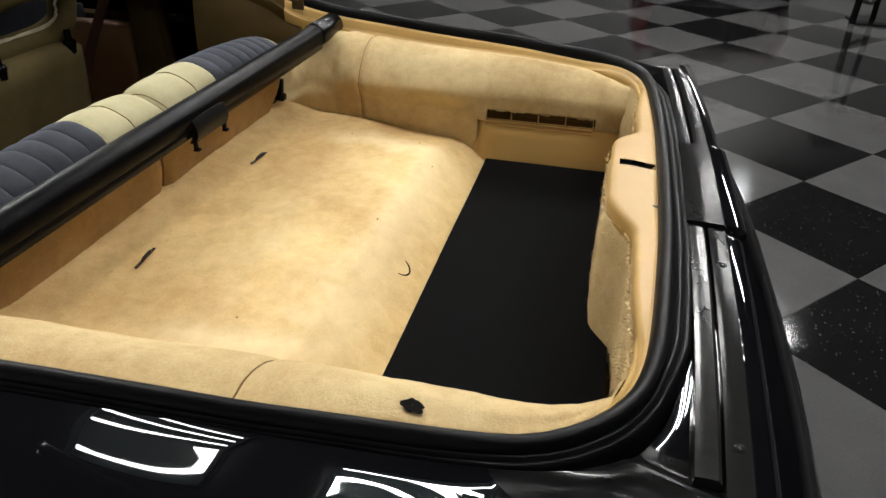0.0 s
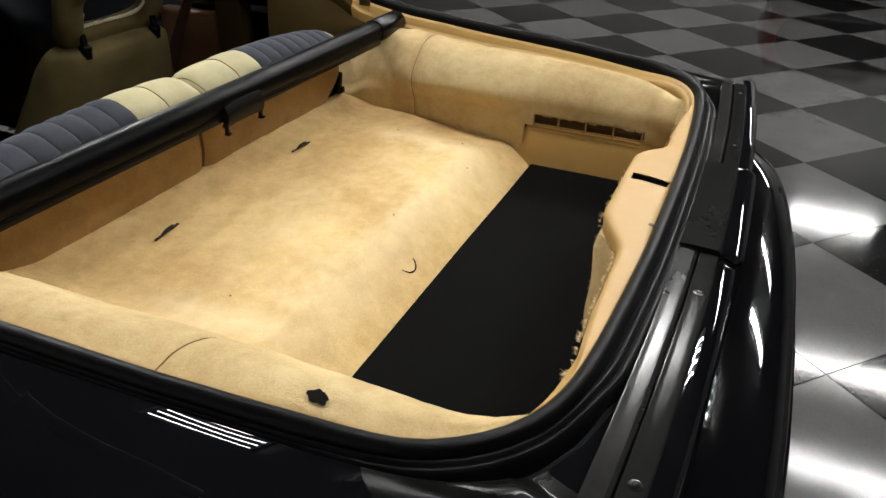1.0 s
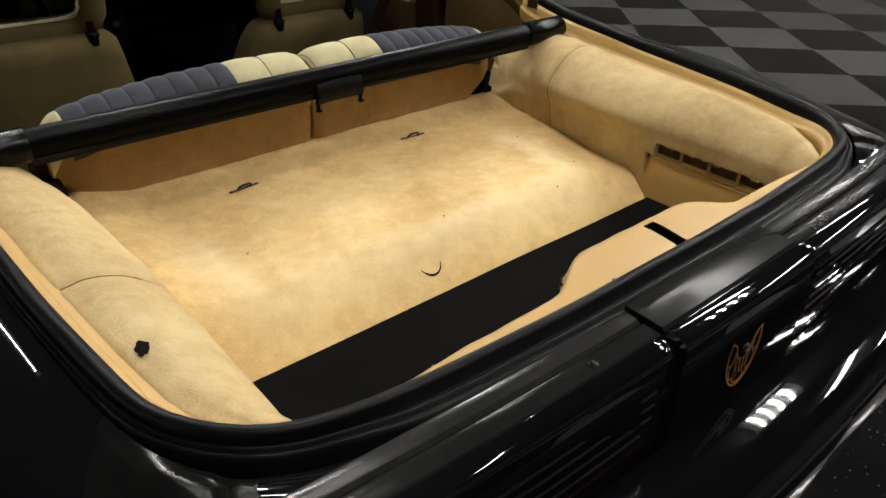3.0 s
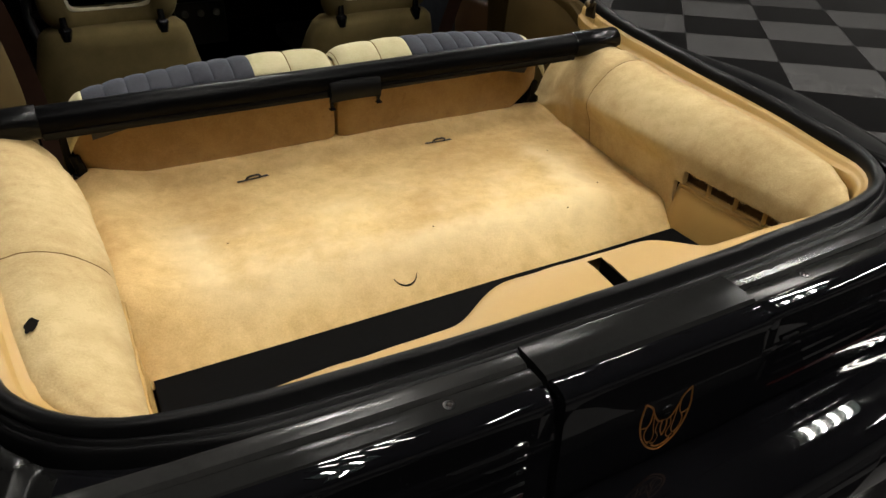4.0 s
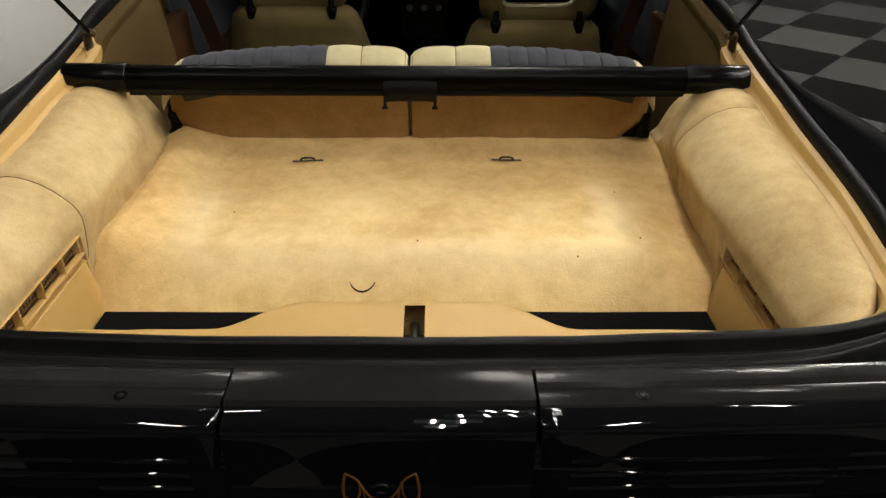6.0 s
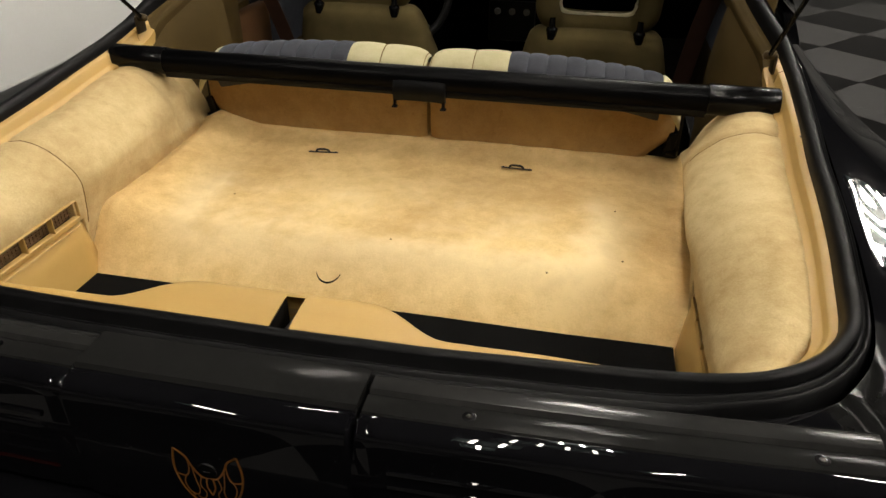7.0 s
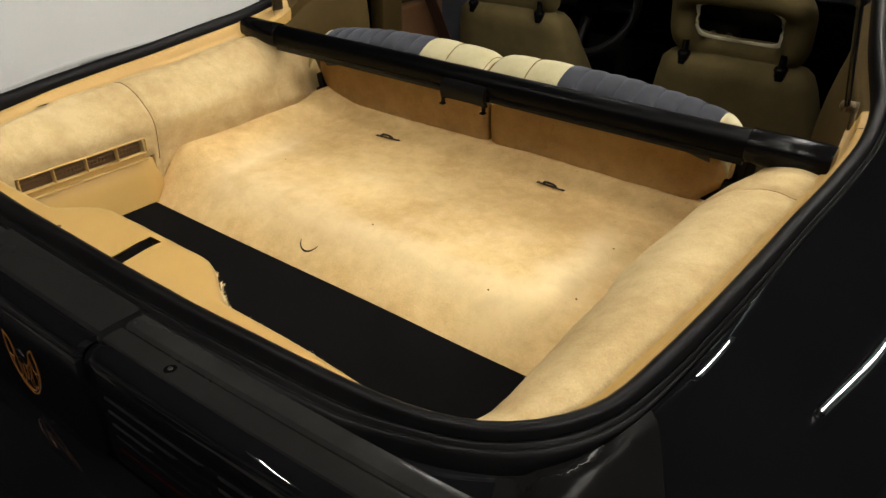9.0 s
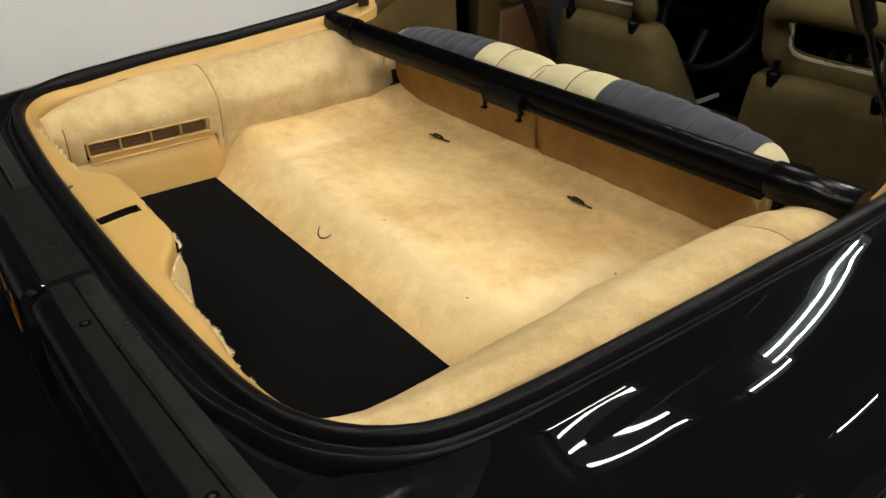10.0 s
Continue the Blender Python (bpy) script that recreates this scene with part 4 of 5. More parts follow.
def build_marks():
    """A flat dark patch painted for the shade in an open slot of the padded side, and burnt specks on the carpet."""
    def top(x, y):
        prof = [q for q in hump_profile(y, -1) if q[1] > 0.845]
        return spline(sorted(prof), x) + 0.0042
    rows = []
    for r in (1.0, 0.8, 0.5, 0.25, 0.02):
        row = []
        for k in range(30):
            a = 2 * math.pi * k / 30
            x = 0.606 + 0.0072 * r * math.sin(a) * (1 + wobble((math.cos(a), math.sin(a), 3), 2.3, 0.5))
            y = 0.388 + 0.0122 * r * math.cos(a) * (1 + wobble((math.cos(a), math.sin(a), 7), 2.3, 0.4))
            row.append((-x, y, top(x, y)))
        rows.append(row)
    part("slot_patch", sheet(rows, loop_v=True), DARK, car, "dark patch for the shade in a torn slot of the padded carpet")
    for x, y in ((0.411, 0.828), (0.425, 0.664), (0.30, 0.60), (-0.33, 0.74), (0.02, 0.635)):
        part("burn_speck", dome((x, y, floor_z(x, y) + wobble((x, y, 0), 7, 0.003) + 0.0005), (0, 0, 1), 0.0018, 0.0008, sides=8), SEAM, car, "tiny dark burn speck")


build_marks()


xs = [-0.47 + 0.94 * i / 120 for i in range(121)]
add_fuzz([(x, tongue_front(x) + 0.003 + wobble((x, 0, 2), 40, 0.002), 0.872) for x in xs], 5200, 0.0075, (0, 1.2, 0.1))


# ================= loose things in the cargo space =================
def build_mat():
    rows = []
    for i in range(25):
        x = -0.495 + 1.01 * i / 24
        rows.append([(x, y, 0.664 + wobble((x, y, 1), 5, 0.0015)) for y in [0.192 + 0.324 * k / 8 for k in range(9)]])
    tagged(part("cargo_mat", slab(rows, 0.028), MAT, angle=30), "plain black foam mat laid over the rear well", "mat")


build_mat()


def build_cargo_cover():
    thing = empty("cargo_cover", "black roller cargo cover fixed across the luggage space", "cargo cover")
    y, z = 0.972, 0.917
    rows = lathe([(-0.60, 0.0), (-0.60, 0.026), (0.60, 0.026), (0.60, 0.0)], (0, y, z), (1, 0, 0), 28)
    part("roller", rows, ROLLER, thing, "long black roller tube", angle=50)
    for s in (1, -1):
        part("end_cap", lathe([(0.565, 0.0), (0.565, 0.0285), (0.567, 0.0295), (0.690, 0.0295), (0.693, 0.0275), (0.693, 0.0)], (0, y, z), (s, 0, 0), 28), BLACK_PLASTIC, thing, "glossy black plastic end cap", angle=50)
    part("pull_bar", box((1.13, 0.012, 0.016), (0, y - 0.016, z - 0.0225), 0.003, 2), BLACK_PLASTIC, thing, "thin black pull bar")
    grip = [[(x, y - 0.026 - 0.010 * math.cos(1.3 * q), z - 0.020 - 0.021 * q + 0.003 * (1 - (abs(x - 0.006) / 0.054) ** 4)) for q in (1.0, 0.6, 0.2, -0.2, -0.6, -1.0)] for x in [0.006 + 0.054 * (k / 10 - 1) for k in range(21)]]
    handle = part("handle", slab(grip, Vector((0, 0.012, 0))), RUBBER, thing, "black plastic pull handle", angle=35)
    for x in (-0.046, 0.056):
        bm = box((0.006, 0.008, 0.022), (x, y - 0.026, z - 0.042), 0.001, 1)
        box((0.012, 0.011, 0.004), (x, y - 0.028, z - 0.052), 0.001, 1, None, bm)
        part("peg", bm, BLACK_PLASTIC, handle, "small black locating peg")


build_cargo_cover()


# ================= seats =================
def build_rear_seat_back(s):
    thing = empty("rear_seat_back", "folding rear seat back, tan carpet behind, pleated blue-grey and cream velour", "seat back", "folding rear seat backs", at=(s * 0.26, 1.06, 0.75))

    def top(u):
        """Height of the upper edge; u runs from the middle of the car outwards."""
        return spline([(0.002, 0.934), (0.012, 0.944), (0.03, 0.950), (0.08, 0.954), (0.17, 0.955), (0.30, 0.951), (0.42, 0.940), (0.49, 0.927), (0.525, 0.912)], u)
    # carpeted rear face, its colour darkened for the roller's shade
    rows = []
    for i in range(31):
        u = 0.004 + 0.524 * i / 30
        low = 0.735
        row = []
        for k in range(13):
            w = k / 12
            uu = u - (0.055 if s > 0 else 0.040) * smooth(0.6, 1.0, (u - 0.004) / 0.524) * (1 - smooth(0.0, 0.55, w))
            z = low + (top(u) - 0.03 - low) * w
            yb = 1.062 - 0.010 * w - 0.010 * math.sin(math.pi * w) ** 0.7 + 0.010 * math.exp(-((u - 0.006) / 0.01) ** 2) + 0.012 * smooth(0.50, 0.528, u) + wobble((uu * s, z, 2), 12, 0.003)
            row.append((s * uu, yb, z))
        rows.append(row)
    body = part("carpeted_back", slab(rows, Vector((0, 0.05, 0))), CARPET_SEAT_SHADED, thing, "orange-tan carpet on the seat back, darkened for shade", angle=60)
    # pleated top: channels from the middle outwards
    edges = [0.003, 0.100, 0.174]
    colours = [CREAM, CREAM]
    blue = [0.174 + 0.0395 * (i + 1) for i in range(8)]
    edges += blue
    colours += [BLUE] * 8
    edges += [0.532]
    colours += [CREAM]
    for (a, b), mat in zip(zip(edges, edges[1:]), colours):
        rows = []
        n = 16
        for i in range(n + 1):
            q = i / n
            u = a + (b - a) * q
            puff = math.sin(math.pi * min(max(q, 0.0), 1.0)) ** 0.5 if 0 < q < 1 else 0.0
            h = top(u) - 0.005 + 0.0042 * puff
            if mat is CREAM and b > 0.5:
                h -= 0.030 * q * q
            grow = 0.003 * puff
            prof = [(1.054 - grow, h - 0.095), (1.040 - grow, h - 0.072), (1.026 - grow, h - 0.050), (1.021 - grow, h - 0.035), (1.030 - grow * 0.7, h - 0.020), (1.048, h - 0.009), (1.066, h - 0.002), (1.082, h), (1.102, h - 0.004),
                    (1.126 + grow, h - 0.018), (1.143 + grow, h - 0.045), (1.166 + grow, h - 0.11), (1.20 + grow, h - 0.25), (1.23, h - 0.42)]
            if b > 0.5:
                prof = prof[2:]
            rows.append([(s * u, y, z) for y, z in catmull_pairs(prof, 52)])
        part("pleat", sheet(rows), mat, thing, "padded cream velour channel" if mat is CREAM else "padded blue-grey velour channel", angle=70)
    for u in (0.100, 0.008):
        h = top(u) - 0.005
        prof = [(1.026, h - 0.050), (1.021, h - 0.034), (1.030, h - 0.019), (1.048, h - 0.008), (1.066, h - 0.001), (1.082, h + 0.001), (1.102, h - 0.003), (1.126, h - 0.017)]
        part("piping", pipe([(s * u, y, z) for y, z in catmull_pairs(prof, 40)], 0.0010, 6), SEAM, thing, "dark stitched piping")
    # black block added for the shade in the outer gap, and dark hinge at the outer foot
    part("gap_block", box((0.090, 0.09, 0.15), (s * 0.503, 1.124, 0.800), 0.008, 2), BLACK_PLASTIC, thing, "black block standing in for the shaded gap by the seat back")
    bm = box((0.020, 0.018, 0.055), (s * 0.524, 1.060, 0.785), 0.004, 2, Matrix.Rotation(radians(s * 12), 3, 'Y'))
    box((0.026, 0.020, 0.018), (s * 0.528, 1.058, 0.764), 0.005, 2, None, bm)
    part("hinge", bm, BLACK_PLASTIC, thing, "black seat hinge")
    for child in thing.children:
        child.matrix_parent_inverse = Matrix.Translation(thing.location).inverted()
    return thing


build_rear_seat_back(1)
build_rear_seat_back(-1)


def build_bucket_seat(s):
    cx = s * 0.357
    thing = empty("bucket_seat", "tan velour bucket seat with an open headrest", "car seat", "front bucket seats", at=(cx, 1.75, 0.3))
    rows = []
    prof = [(z - 0.032 * smooth(0.5, 0.85, z), w, d) for z, w, d in ((0.30, 0.262, 0.15), (0.50, 0.255, 0.14), (0.62, 0.242, 0.125), (0.72, 0.226, 0.105), (0.79, 0.210, 0.09), (0.85, 0.196, 0.078), (0.886, 0.184, 0.066), (0.902, 0.168, 0.052), (0.909, 0.140, 0.030))]
    for z, w, deep in prof:
        back = 1.627 + (0.88 - z) * 0.20
        ring = []
        for k in range(40):
            a = 2 * math.pi * k / 40
            c, d = math.cos(a), math.sin(a)
            ring.append((cx + math.copysign(abs(c) ** 0.55, c) * w, back + 0.066 - min(deep, 0.066) + deep + math.copysign(abs(d) ** 0.6, d) * deep, z))
        rows.append(ring)
    bm = sheet(rows, loop_v=True)
    bm.faces.new([v for v in bm.verts][-40:])
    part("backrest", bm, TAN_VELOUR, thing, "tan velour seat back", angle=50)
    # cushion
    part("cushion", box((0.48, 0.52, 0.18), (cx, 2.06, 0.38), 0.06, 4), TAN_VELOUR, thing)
    part("seat_base", box((0.40, 0.46, 0.16), (cx, 2.06, 0.22), 0.01, 2), BLACK_PLASTIC, thing)
    hz = 0.964
    # ring headrest
    pts = []
    for k in range(48):
        a = 2 * math.pi * k / 48
        c, d = math.cos(a), math.sin(a)
        pts.append((cx + math.copysign(abs(c) ** 0.45, c) * 0.135, 1.655 - 0.06 * d, hz + math.copysign(abs(d) ** 0.5, d) * 0.080))
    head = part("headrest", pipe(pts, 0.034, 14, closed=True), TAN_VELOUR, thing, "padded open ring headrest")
    for phase in (0.0, math.pi):
        wave = []
        for k in range(352):
            a = 2 * math.pi * k / 352
            c, d = math.cos(a), math.sin(a)
            r = 1 + 0.045 * math.sin(44 * a + phase)
            wave.append((cx + math.copysign(abs(c) ** 0.4, c) * 0.103 * r, 1.646 - 0.05 * d, hz + math.copysign(abs(d) ** 0.45, d) * 0.051 * r))
        part("woven_edge", pipe(wave, 0.0030, 5, closed=True), MESH_TRIM, head, "pale woven netting edge")
    for x in (-0.118, 0.118):
        part("post", lathe([(-0.02, 0.012), (0.0, 0.015), (0.005, 0.017), (0.011, 0.015), (0.015, 0.009), (0.04, 0.008)], (cx + x, 1.645, 0.870), (0, 0, 1), 16), BLACK_PLASTIC, thing, "black headrest post")
    for child in thing.children:
        child.matrix_parent_inverse = Matrix.Translation(thing.location).inverted()
    # the two seats are slid to different places on their rails
    thing.location += Vector((-0.012, -0.042, 0)) if s > 0 else Vector((-0.010, 0.046, 0.016))


build_bucket_seat(1)
build_bucket_seat(-1)


# ================= the car: cabin =================
def build_cabin():
    for s in (1, -1):
        # sail panel behind the door, from the rim down
        rows = []
        for i in range(20):
            y = 1.06 + 0.27 * i / 19
            xin = 0.672 - 0.07 * smooth(1.06, 1.30, y)
            top = rim_z(y) - 0.012
            xr = rim_x(min(y, 1.7)) - 0.004
            rows.append([Vector((s * p[0], y, p[1])) for p in catmull_pairs([(xr, top), (xr - 0.006, top - 0.012), (xin + 0.018, top - 0.05), (xin + 0.004, 0.90), (xin, 0.80), (xin - 0.005, 0.45)], 26)])
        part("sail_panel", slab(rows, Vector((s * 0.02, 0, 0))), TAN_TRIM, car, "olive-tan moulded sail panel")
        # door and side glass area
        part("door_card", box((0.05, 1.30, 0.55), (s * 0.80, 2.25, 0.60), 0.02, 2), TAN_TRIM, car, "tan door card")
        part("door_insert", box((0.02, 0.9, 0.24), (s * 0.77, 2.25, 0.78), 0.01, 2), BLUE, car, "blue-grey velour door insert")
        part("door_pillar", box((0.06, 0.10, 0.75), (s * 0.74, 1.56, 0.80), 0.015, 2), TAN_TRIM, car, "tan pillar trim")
        part("door_jamb_pad", box((0.05, 0.235, 0.42), (s * 0.752, 1.735, 0.65), 0.018, 3), TAN_LEATHER, car, "orange-tan padded door edge")
        # shoulder belt
        belt = catmull([(s * 0.66, 1.52, 1.12), (s * 0.62, 1.60, 0.95), (s * 0.60, 1.72, 0.70), (s * 0.59, 1.80, 0.42)], 20)
        rows = [[p + Vector((-s * 0.024, 0, 0)), p + Vector((s * 0.024, 0, 0))] for p in belt]
        part("seat_belt", slab(rows, Vector((0, 0.003, 0))), BROWN, car, "red-brown seat belt webbing")
        # gas strut and its ball mount
        bracket = box((0.006, 0.034, 0.040), (s * 0.684, 1.066, 0.968), 0.003, 2)
        lathe([(0, 0.009), (0.012, 0.009), (0.014, 0.006), (0.020, 0.006)], (s * 0.684, 1.060, 0.984), (-s, 0, 0), 14, bracket)
        dome((s * 0.668, 1.060, 0.984), (-s, 0, 0), 0.0085, 0.007, bracket)
        part("strut_bracket", bracket, SCREW, car, "small dark bronze strut bracket with a ball stud")
        part("gas_strut_rod", pipe([(s * 0.672, 1.058, 0.985), (s * 0.674, 0.83, 1.19)], 0.0045, 12), BLACK_PLASTIC, car, "thin dark gas strut rod")
        part("gas_strut", pipe([(s * 0.674, 0.835, 1.185), (s * 0.677, 0.60, 1.40)], 0.0115, 14), BLACK_PLASTIC, car, "black gas strut cylinder")
        # rear side sills inside the cabin
        part("side_floor", box((0.30, 1.4, 0.06), (s * 0.45, 1.9, 0.20), 0.02, 2), BROWN, car, "dark brown cabin floor carpet")
    part("tunnel", box((0.28, 1.7, 0.26), (0, 2.0, 0.30), 0.05, 3), BLACK_PLASTIC, car, "dark centre console")
    bm = box((1.5, 0.35, 0.26), (0, 2.78, 0.74), 0.06, 4)
    part("dashboard", bm, BLACK_PLASTIC, car, "black dashboard")
    part("radio", box((0.19, 0.03, 0.16), (0.0, 2.60, 0.66), 0.004, 2), WHEEL_GRIP, car, "dark grey radio panel")
    for x in (-0.06, 0.0, 0.06):
        part("knob", lathe([(0, 0.014), (0.016, 0.012), (0.018, 0.0)], (x, 2.585, 0.70), (0, -1, 0), 14), STEEL, car, "small silver knob")
    wheel = []
    cx, cy, cz = -0.40, 2.33, 0.80
    tilt = radians(-28)
    for k in range(48):
        a = 2 * math.pi * k / 48
        wheel.append((cx + 0.185 * math.cos(a), cy + 0.185 * math.sin(a) * math.sin(-tilt), cz + 0.185 * math.sin(a) * math.cos(tilt)))
    rim = part("steering_wheel", pipe(wheel, 0.015, 12, closed=True), WHEEL_GRIP, car, "black three-spoke steering wheel")
    for a in (0, math.pi, -math.pi / 2):
        e = (cx + 0.18 * math.cos(a), cy + 0.18 * math.sin(a) * math.sin(-tilt), cz + 0.18 * math.sin(a) * math.cos(tilt))
        part("spoke", pipe([(cx, cy + 0.02, cz), e], [0.022, 0.013], 10), WHEEL_GRIP, rim, "satin grey spoke")
    part("hub", lathe([(-0.04, 0.05), (0.0, 0.055), (0.02, 0.04), (0.02, 0.0)], (cx, cy, cz), (0, -1, 0.5), 20), BLACK_PLASTIC, rim)
    # roof, windscreen frame, doors and nose close the car
    rows = []
    for i in range(24):
        y = 1.74 + 0.92 * i / 23
        z = 1.245 - 0.05 * max(0, y - 2.2) ** 1.5
        rows.append([(x, y, z - 0.10 * (abs(x) / 0.70) ** 3) for x in [-0.70 + 1.4 * k / 16 for k in range(17)]])
    part("roof", slab(rows, 0.03), PAINT, car, "glossy black roof")
    for s in (1, -1):
        part("windscreen_pillar", pipe([(s * 0.66, 2.64, 1.19), (s * 0.78, 3.25, 0.93)], 0.03, 10), PAINT, car, "black windscreen pillar")
        rows = []
        for y, xo in ((1.70, 0.89), (2.3, 0.905), (3.0, 0.90), (3.4, 0.895)):
            rows.append([(s * (xo - 0.03), y, 0.93), (s * xo, y, 0.86), (s * (xo + 0.02), y, 0.735), (s * (xo + 0.012), y, 0.50), (s * (xo - 0.03), y, 0.22)])
        part("door", slab(rows, Vector((-s * 0.03, 0, 0))), PAINT, car, "glossy black door")
    # unseen tinted side glass and windscreen, added to keep light out of the cabin
    for s in (1, -1):
        rows = [[(s * 0.872, y, 0.925), (s * 0.80, y, 1.06), (s * 0.705, y, 1.165)] for y in (1.72, 2.2, 2.62, 2.9)]
        rows[-1] = [(s * 0.872, 3.2, 0.925), (s * 0.82, 3.0, 1.03), (s * 0.74, 2.75, 1.13)]
        part("door_glass", sheet(rows), TINTED, car, "dark tinted door glass")
    part("windscreen", sheet([[(x, 2.65, 1.20 - 0.08 * abs(x / 0.66) ** 3), (x * 1.08, 2.95, 1.07 - 0.05 * abs(x / 0.66) ** 3), (x * 1.16, 3.27, 0.92)] for x in (-0.66, -0.33, 0.0, 0.33, 0.66)]), TINTED, car, "tinted windscreen glass")
    rows = []
    for i in range(20):
        y = 3.2 + 1.55 * i / 19
        w = 0.90 - 0.18 * smooth(4.2, 4.75, y)
        hz = 0.92 - 0.10 * (i / 19) - 0.12 * smooth(4.3, 4.75, y)
        rows.append([(-w, y, 0.25), (-w - 0.01, y, 0.55), (-w, y, hz - 0.14), (-w + 0.08, y, hz - 0.03), (-0.4, y, hz), (0, y, hz + 0.01), (0.4, y, hz), (w - 0.08, y, hz - 0.03), (w, y, hz - 0.14), (w + 0.01, y, 0.55), (w, y, 0.25)])
    part("front_end", sheet(rows), PAINT, car, "glossy black bonnet and front wings")
    part("nose", slab([[(-0.72, 4.75, 0.68), (0, 4.80, 0.70), (0.72, 4.75, 0.68)], [(-0.72, 4.72, 0.25), (0, 4.76, 0.25), (0.72, 4.72, 0.25)]], Vector((0, -0.03, 0))), PAINT, car, "black nose panel")
    part("underbody", box((1.6, 4.4, 0.05), (0, 2.4, 0.20), 0.01, 1), BLACK_PLASTIC, car, "dark underbody")
    for x in (-0.76, 0.76):
        for y in (1.05, 3.62):
            tyre = lathe([(-0.11, 0.20), (-0.11, 0.30), (-0.09, 0.325), (0.09, 0.325), (0.11, 0.30), (0.11, 0.20)], (x, y, GROUND + 0.325), (1, 0, 0), 40)
            w = part("wheel", tyre, TYRE, car, "black tyre")
            part("rim", lathe([(-0.08, 0.20), (0.07, 0.19), (0.075, 0.06), (0.08, 0.0)], (x, y, GROUND + 0.325), (math.copysign(1, x), 0, 0), 28), STEEL, w, "grey metal wheel rim")


build_cabin()


# ================= far side of the showroom =================
def build_red_car():
    thing = empty("parked_car", "red parked coupe on black tyres across the showroom", "car")
    thing.matrix_basis = pose(9.3, -0.75, GROUND, 0, 0, 90)
    stations = [(-2.15, 0.70, 0.62, 0.70), (-2.0, 0.84, 0.72, 0.80), (-1.2, 0.86, 0.78, 0.86), (0.0, 0.87, 0.78, 0.87), (1.2, 0.86, 0.76, 0.84), (2.0, 0.80, 0.66, 0.74), (2.2, 0.66, 0.56, 0.66)]
    rows = []
    for y, w, top, belt in stations:
        half = [(w - 0.05, 0.20), (w, 0.30), (w + 0.02, 0.50), (w, belt * 0.8), (w - 0.08, belt)]
        rows.append([(x, y, z) for x, z in half] + [(-x, y, z) for x, z in half[::-1]])
    part("body", sheet(rows), RED_PAINT, thing, "glossy red bodywork", angle=50)
    rows = [[(s * (0.72 - 0.3 * q), y + q * d, 0.84 + 0.42 * q) for s, q in ((1, 0), (1, 0.5), (1, 0.85), (1, 1), (-1, 1), (-1, 0.85), (-1, 0.5), (-1, 0))] for y, d in ((-1.5, 0.7), (-0.7, 0.2), (0.2, -0.1), (1.0, -0.7))]
    part("cabin_glass", sheet(rows), TINTED_FAR, thing, "dark glass cabin")
    part("underside", box((1.55, 3.9, 0.10), (0, 0, 0.19), 0.02, 2), BLACK_PLASTIC, thing, "black underside")
    for x in (-0.74, 0.74):
        for y in (-1.3, 1.3):
            tyre = part("wheel", lathe([(-0.10, 0.19), (-0.10, 0.29), (-0.08, 0.31), (0.08, 0.31), (0.10, 0.29), (0.10, 0.19)], (x, y, 0.31), (1, 0, 0), 32), TYRE, thing, "black tyre")
            part("rim", lathe([(-0.08, 0.19), (0.06, 0.18), (0.07, 0.06), (0.075, 0.0)], (x, y, 0.31), (math.copysign(1, x), 0, 0), 24), CHROME, tyre, "bright metal wheel rim")


def build_stand():
    thing = empty("display_stand", "dark metal display stand on a flat foot plate", "stand", at=(5.95, -1.9, GROUND))
    part("foot_plate", box((0.36, 0.30, 0.012), (0, 0, 0.006), 0.004, 2), BLACK_PLASTIC, thing, "thin black foot plate")
    part("leg", pipe([(-0.10, 0.16, 0.0), (-0.08, 0.14, 0.5), (-0.02, 0.04, 1.1)], 0.028, 12), BLACK_PLASTIC, thing, "slanting dark leg")
    part("leg", pipe([(0.12, -0.06, 0.012), (0.08, -0.04, 0.5), (0.02, 0.02, 1.1)], 0.024, 12), BLACK_PLASTIC, thing, "slanting dark leg")
    part("crossbar", pipe([(-0.09, 0.15, 0.20), (0.0, 0.04, 0.16), (0.11, -0.055, 0.20)], 0.016, 10), STEEL, thing, "bare metal crossbar")
    part("tray", box((0.34, 0.30, 0.03), (0, 0.03, 1.11), 0.008, 2), BLACK_PLASTIC, thing, "flat black tray")


build_red_car()
build_stand()


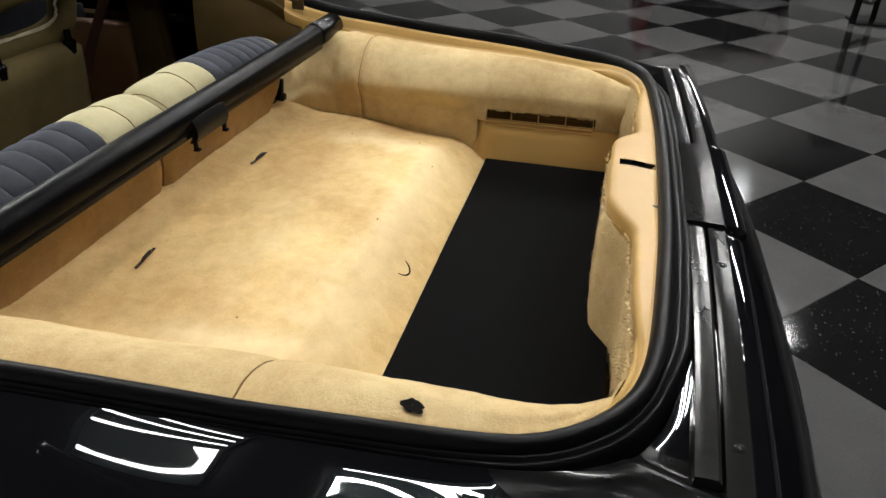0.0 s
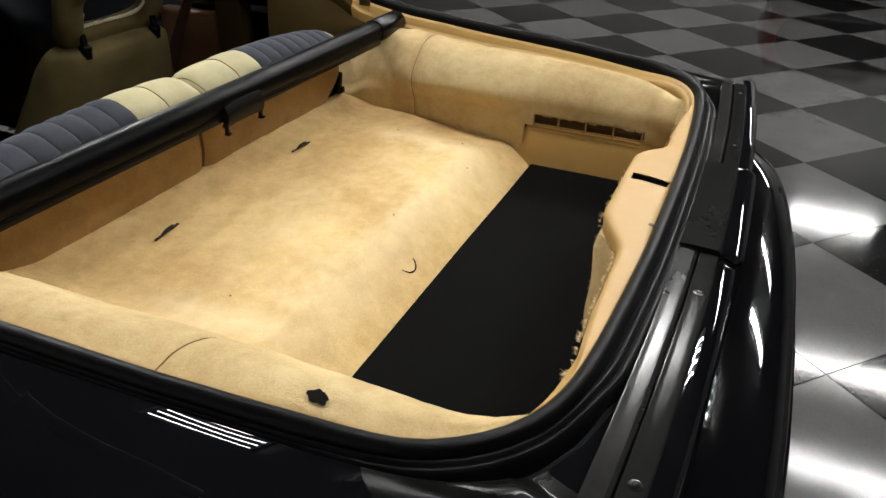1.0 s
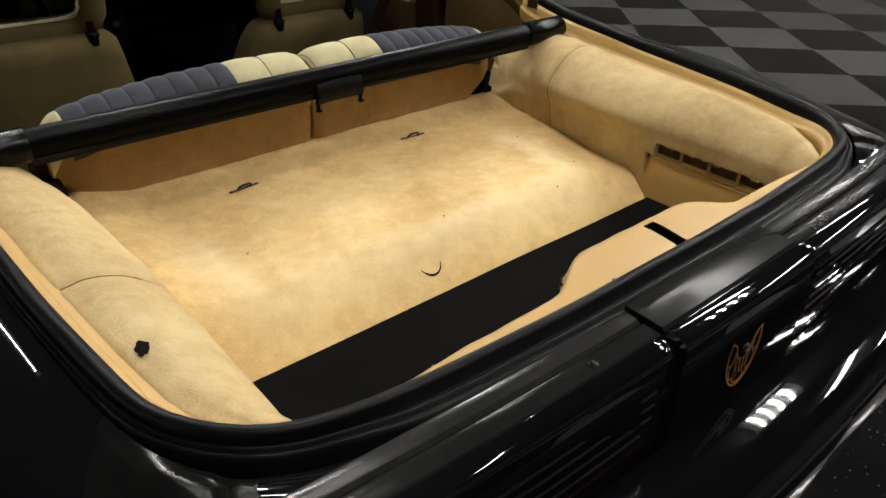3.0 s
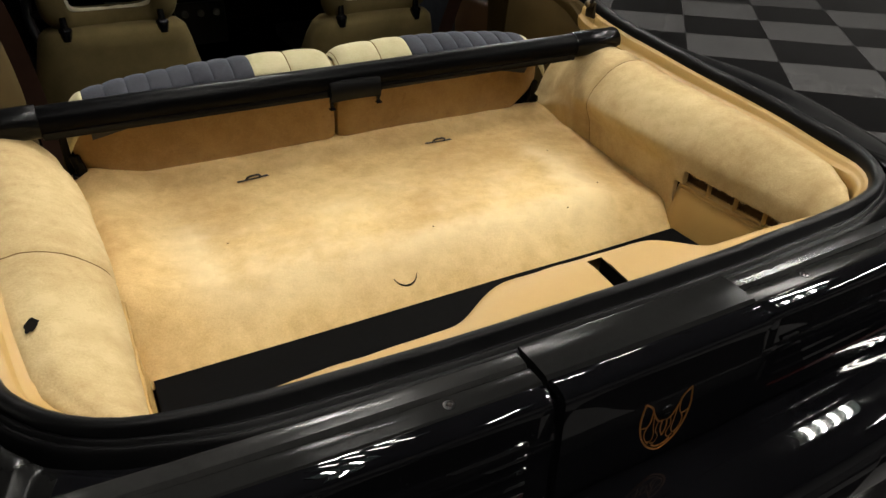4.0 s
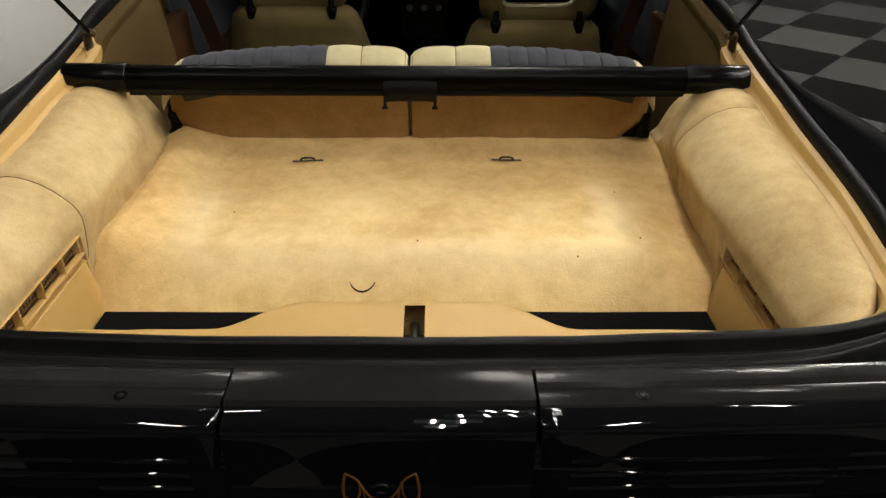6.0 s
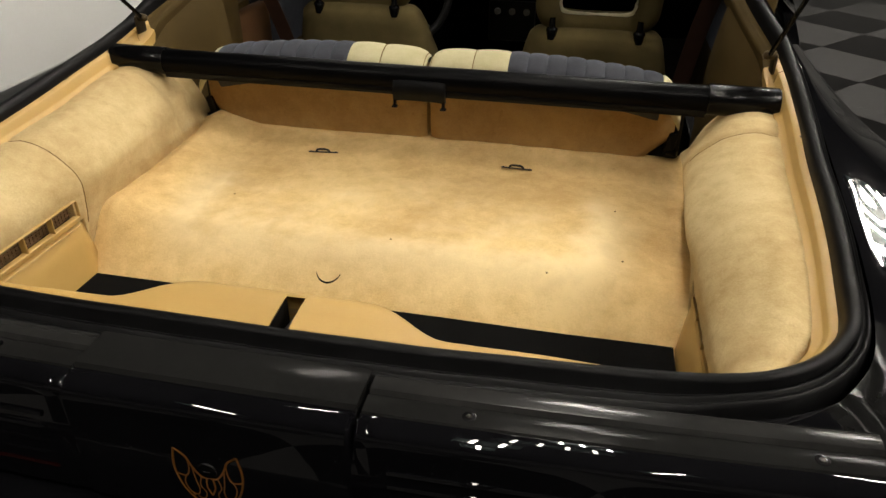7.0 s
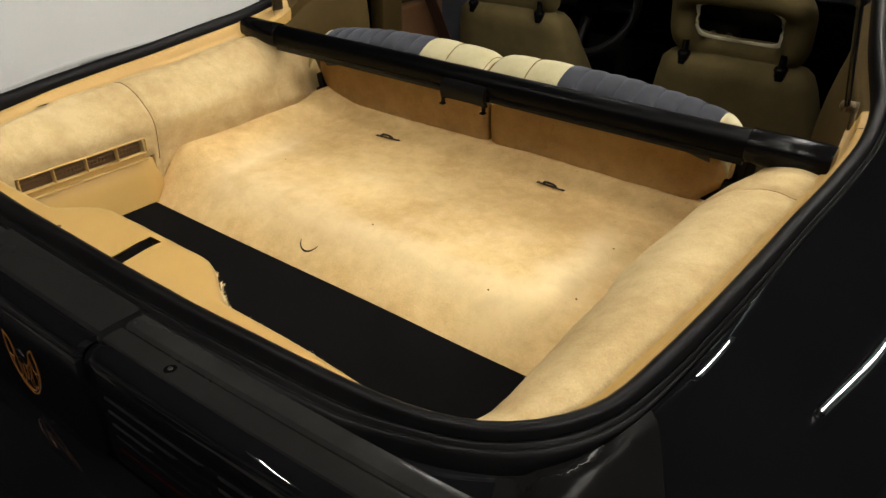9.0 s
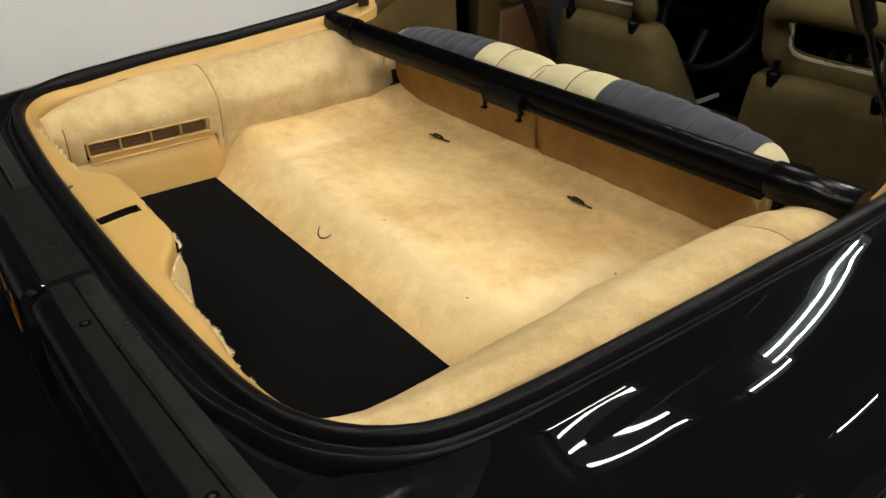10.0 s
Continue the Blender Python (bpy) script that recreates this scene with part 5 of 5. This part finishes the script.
# ================= floor tiles =================
def build_floor():
    x0, x1, y0, y1 = -5.0, 11.0, -7.0, 11.0
    ground = tagged(part("floor", box((x1 - x0, y1 - y0, 0.2), ((x0 + x1) / 2, (y0 + y1) / 2, GROUND - 0.104), 0), GROUT), "polished checkerboard floor of dark and grey tiles", "floor", kind="structure")
    g = 0.0008
    def tile_mesh(name, mat):
        bm = bmesh.new()
        h = TILE / 2 - g
        lo = [bm.verts.new((a * h, b * h, -0.004)) for a, b in ((-1, -1), (1, -1), (1, 1), (-1, 1))]
        k = h - 0.0012
        hi = [bm.verts.new((a * k, b * k, 0.0)) for a, b in ((-1, -1), (1, -1), (1, 1), (-1, 1))]
        for i in range(4):
            bm.faces.new((lo[i], lo[(i + 1) % 4], hi[(i + 1) % 4], hi[i]))
        bm.faces.new(hi)
        me = bpy.data.meshes.new(name)
        bm.to_mesh(me)
        bm.free()
        me.materials.append(mat)
        return me
    meshes = [tile_mesh("dark_tile", TILE_DARK), tile_mesh("grey_tile", TILE_LIGHT)]
    ang = math.atan2(E1.y, E1.x)
    spots = []
    for i in range(-40, 40):
        for j in range(-40, 40):
            c = CORNER + E1 * (i + 0.5) + E2 * (j + 0.5)
            if x0 - 0.4 < c.x < x1 + 0.4 and y0 - 0.4 < c.y < y1 + 0.4:
                spots.append(((c - Vector((2.6, 0.8, 0))).length, i, j, c))
    spots.sort(key=lambda q: q[0])
    far = {0: [], 1: []}
    for n, (dist, i, j, c) in enumerate(spots):
        kind = (i + j) % 2
        if n < 300:
            ob = new("tile", meshes[kind])
            ob.parent = ground
            ob.matrix_basis = Matrix.Translation((c.x, c.y, GROUND + random.uniform(-0.0004, 0.0))) @ Matrix.Rotation(ang, 4, "Z")
        else:
            far[kind].append(c)
    for kind, name in ((0, "far_dark_tiles"), (1, "far_grey_tiles")):
        verts, faces = [], []
        h = TILE / 2 - g
        for c in far[kind]:
            b = len(verts)
            for a, q in ((-1, -1), (1, -1), (1, 1), (-1, 1)):
                v = Matrix.Rotation(ang, 3, "Z") @ Vector((a * h, q * h, 0)) + c
                verts.append((v.x, v.y, GROUND - 0.0004))
            faces.append((b, b + 1, b + 2, b + 3))
        me = bpy.data.meshes.new(name)
        me.from_pydata(verts, [], faces)
        me.materials.append(TILE_DARK if kind == 0 else TILE_LIGHT)
        ob = new(name, me)
        ob.parent = ground
        tagged(ob, kind="stuff")


build_floor()
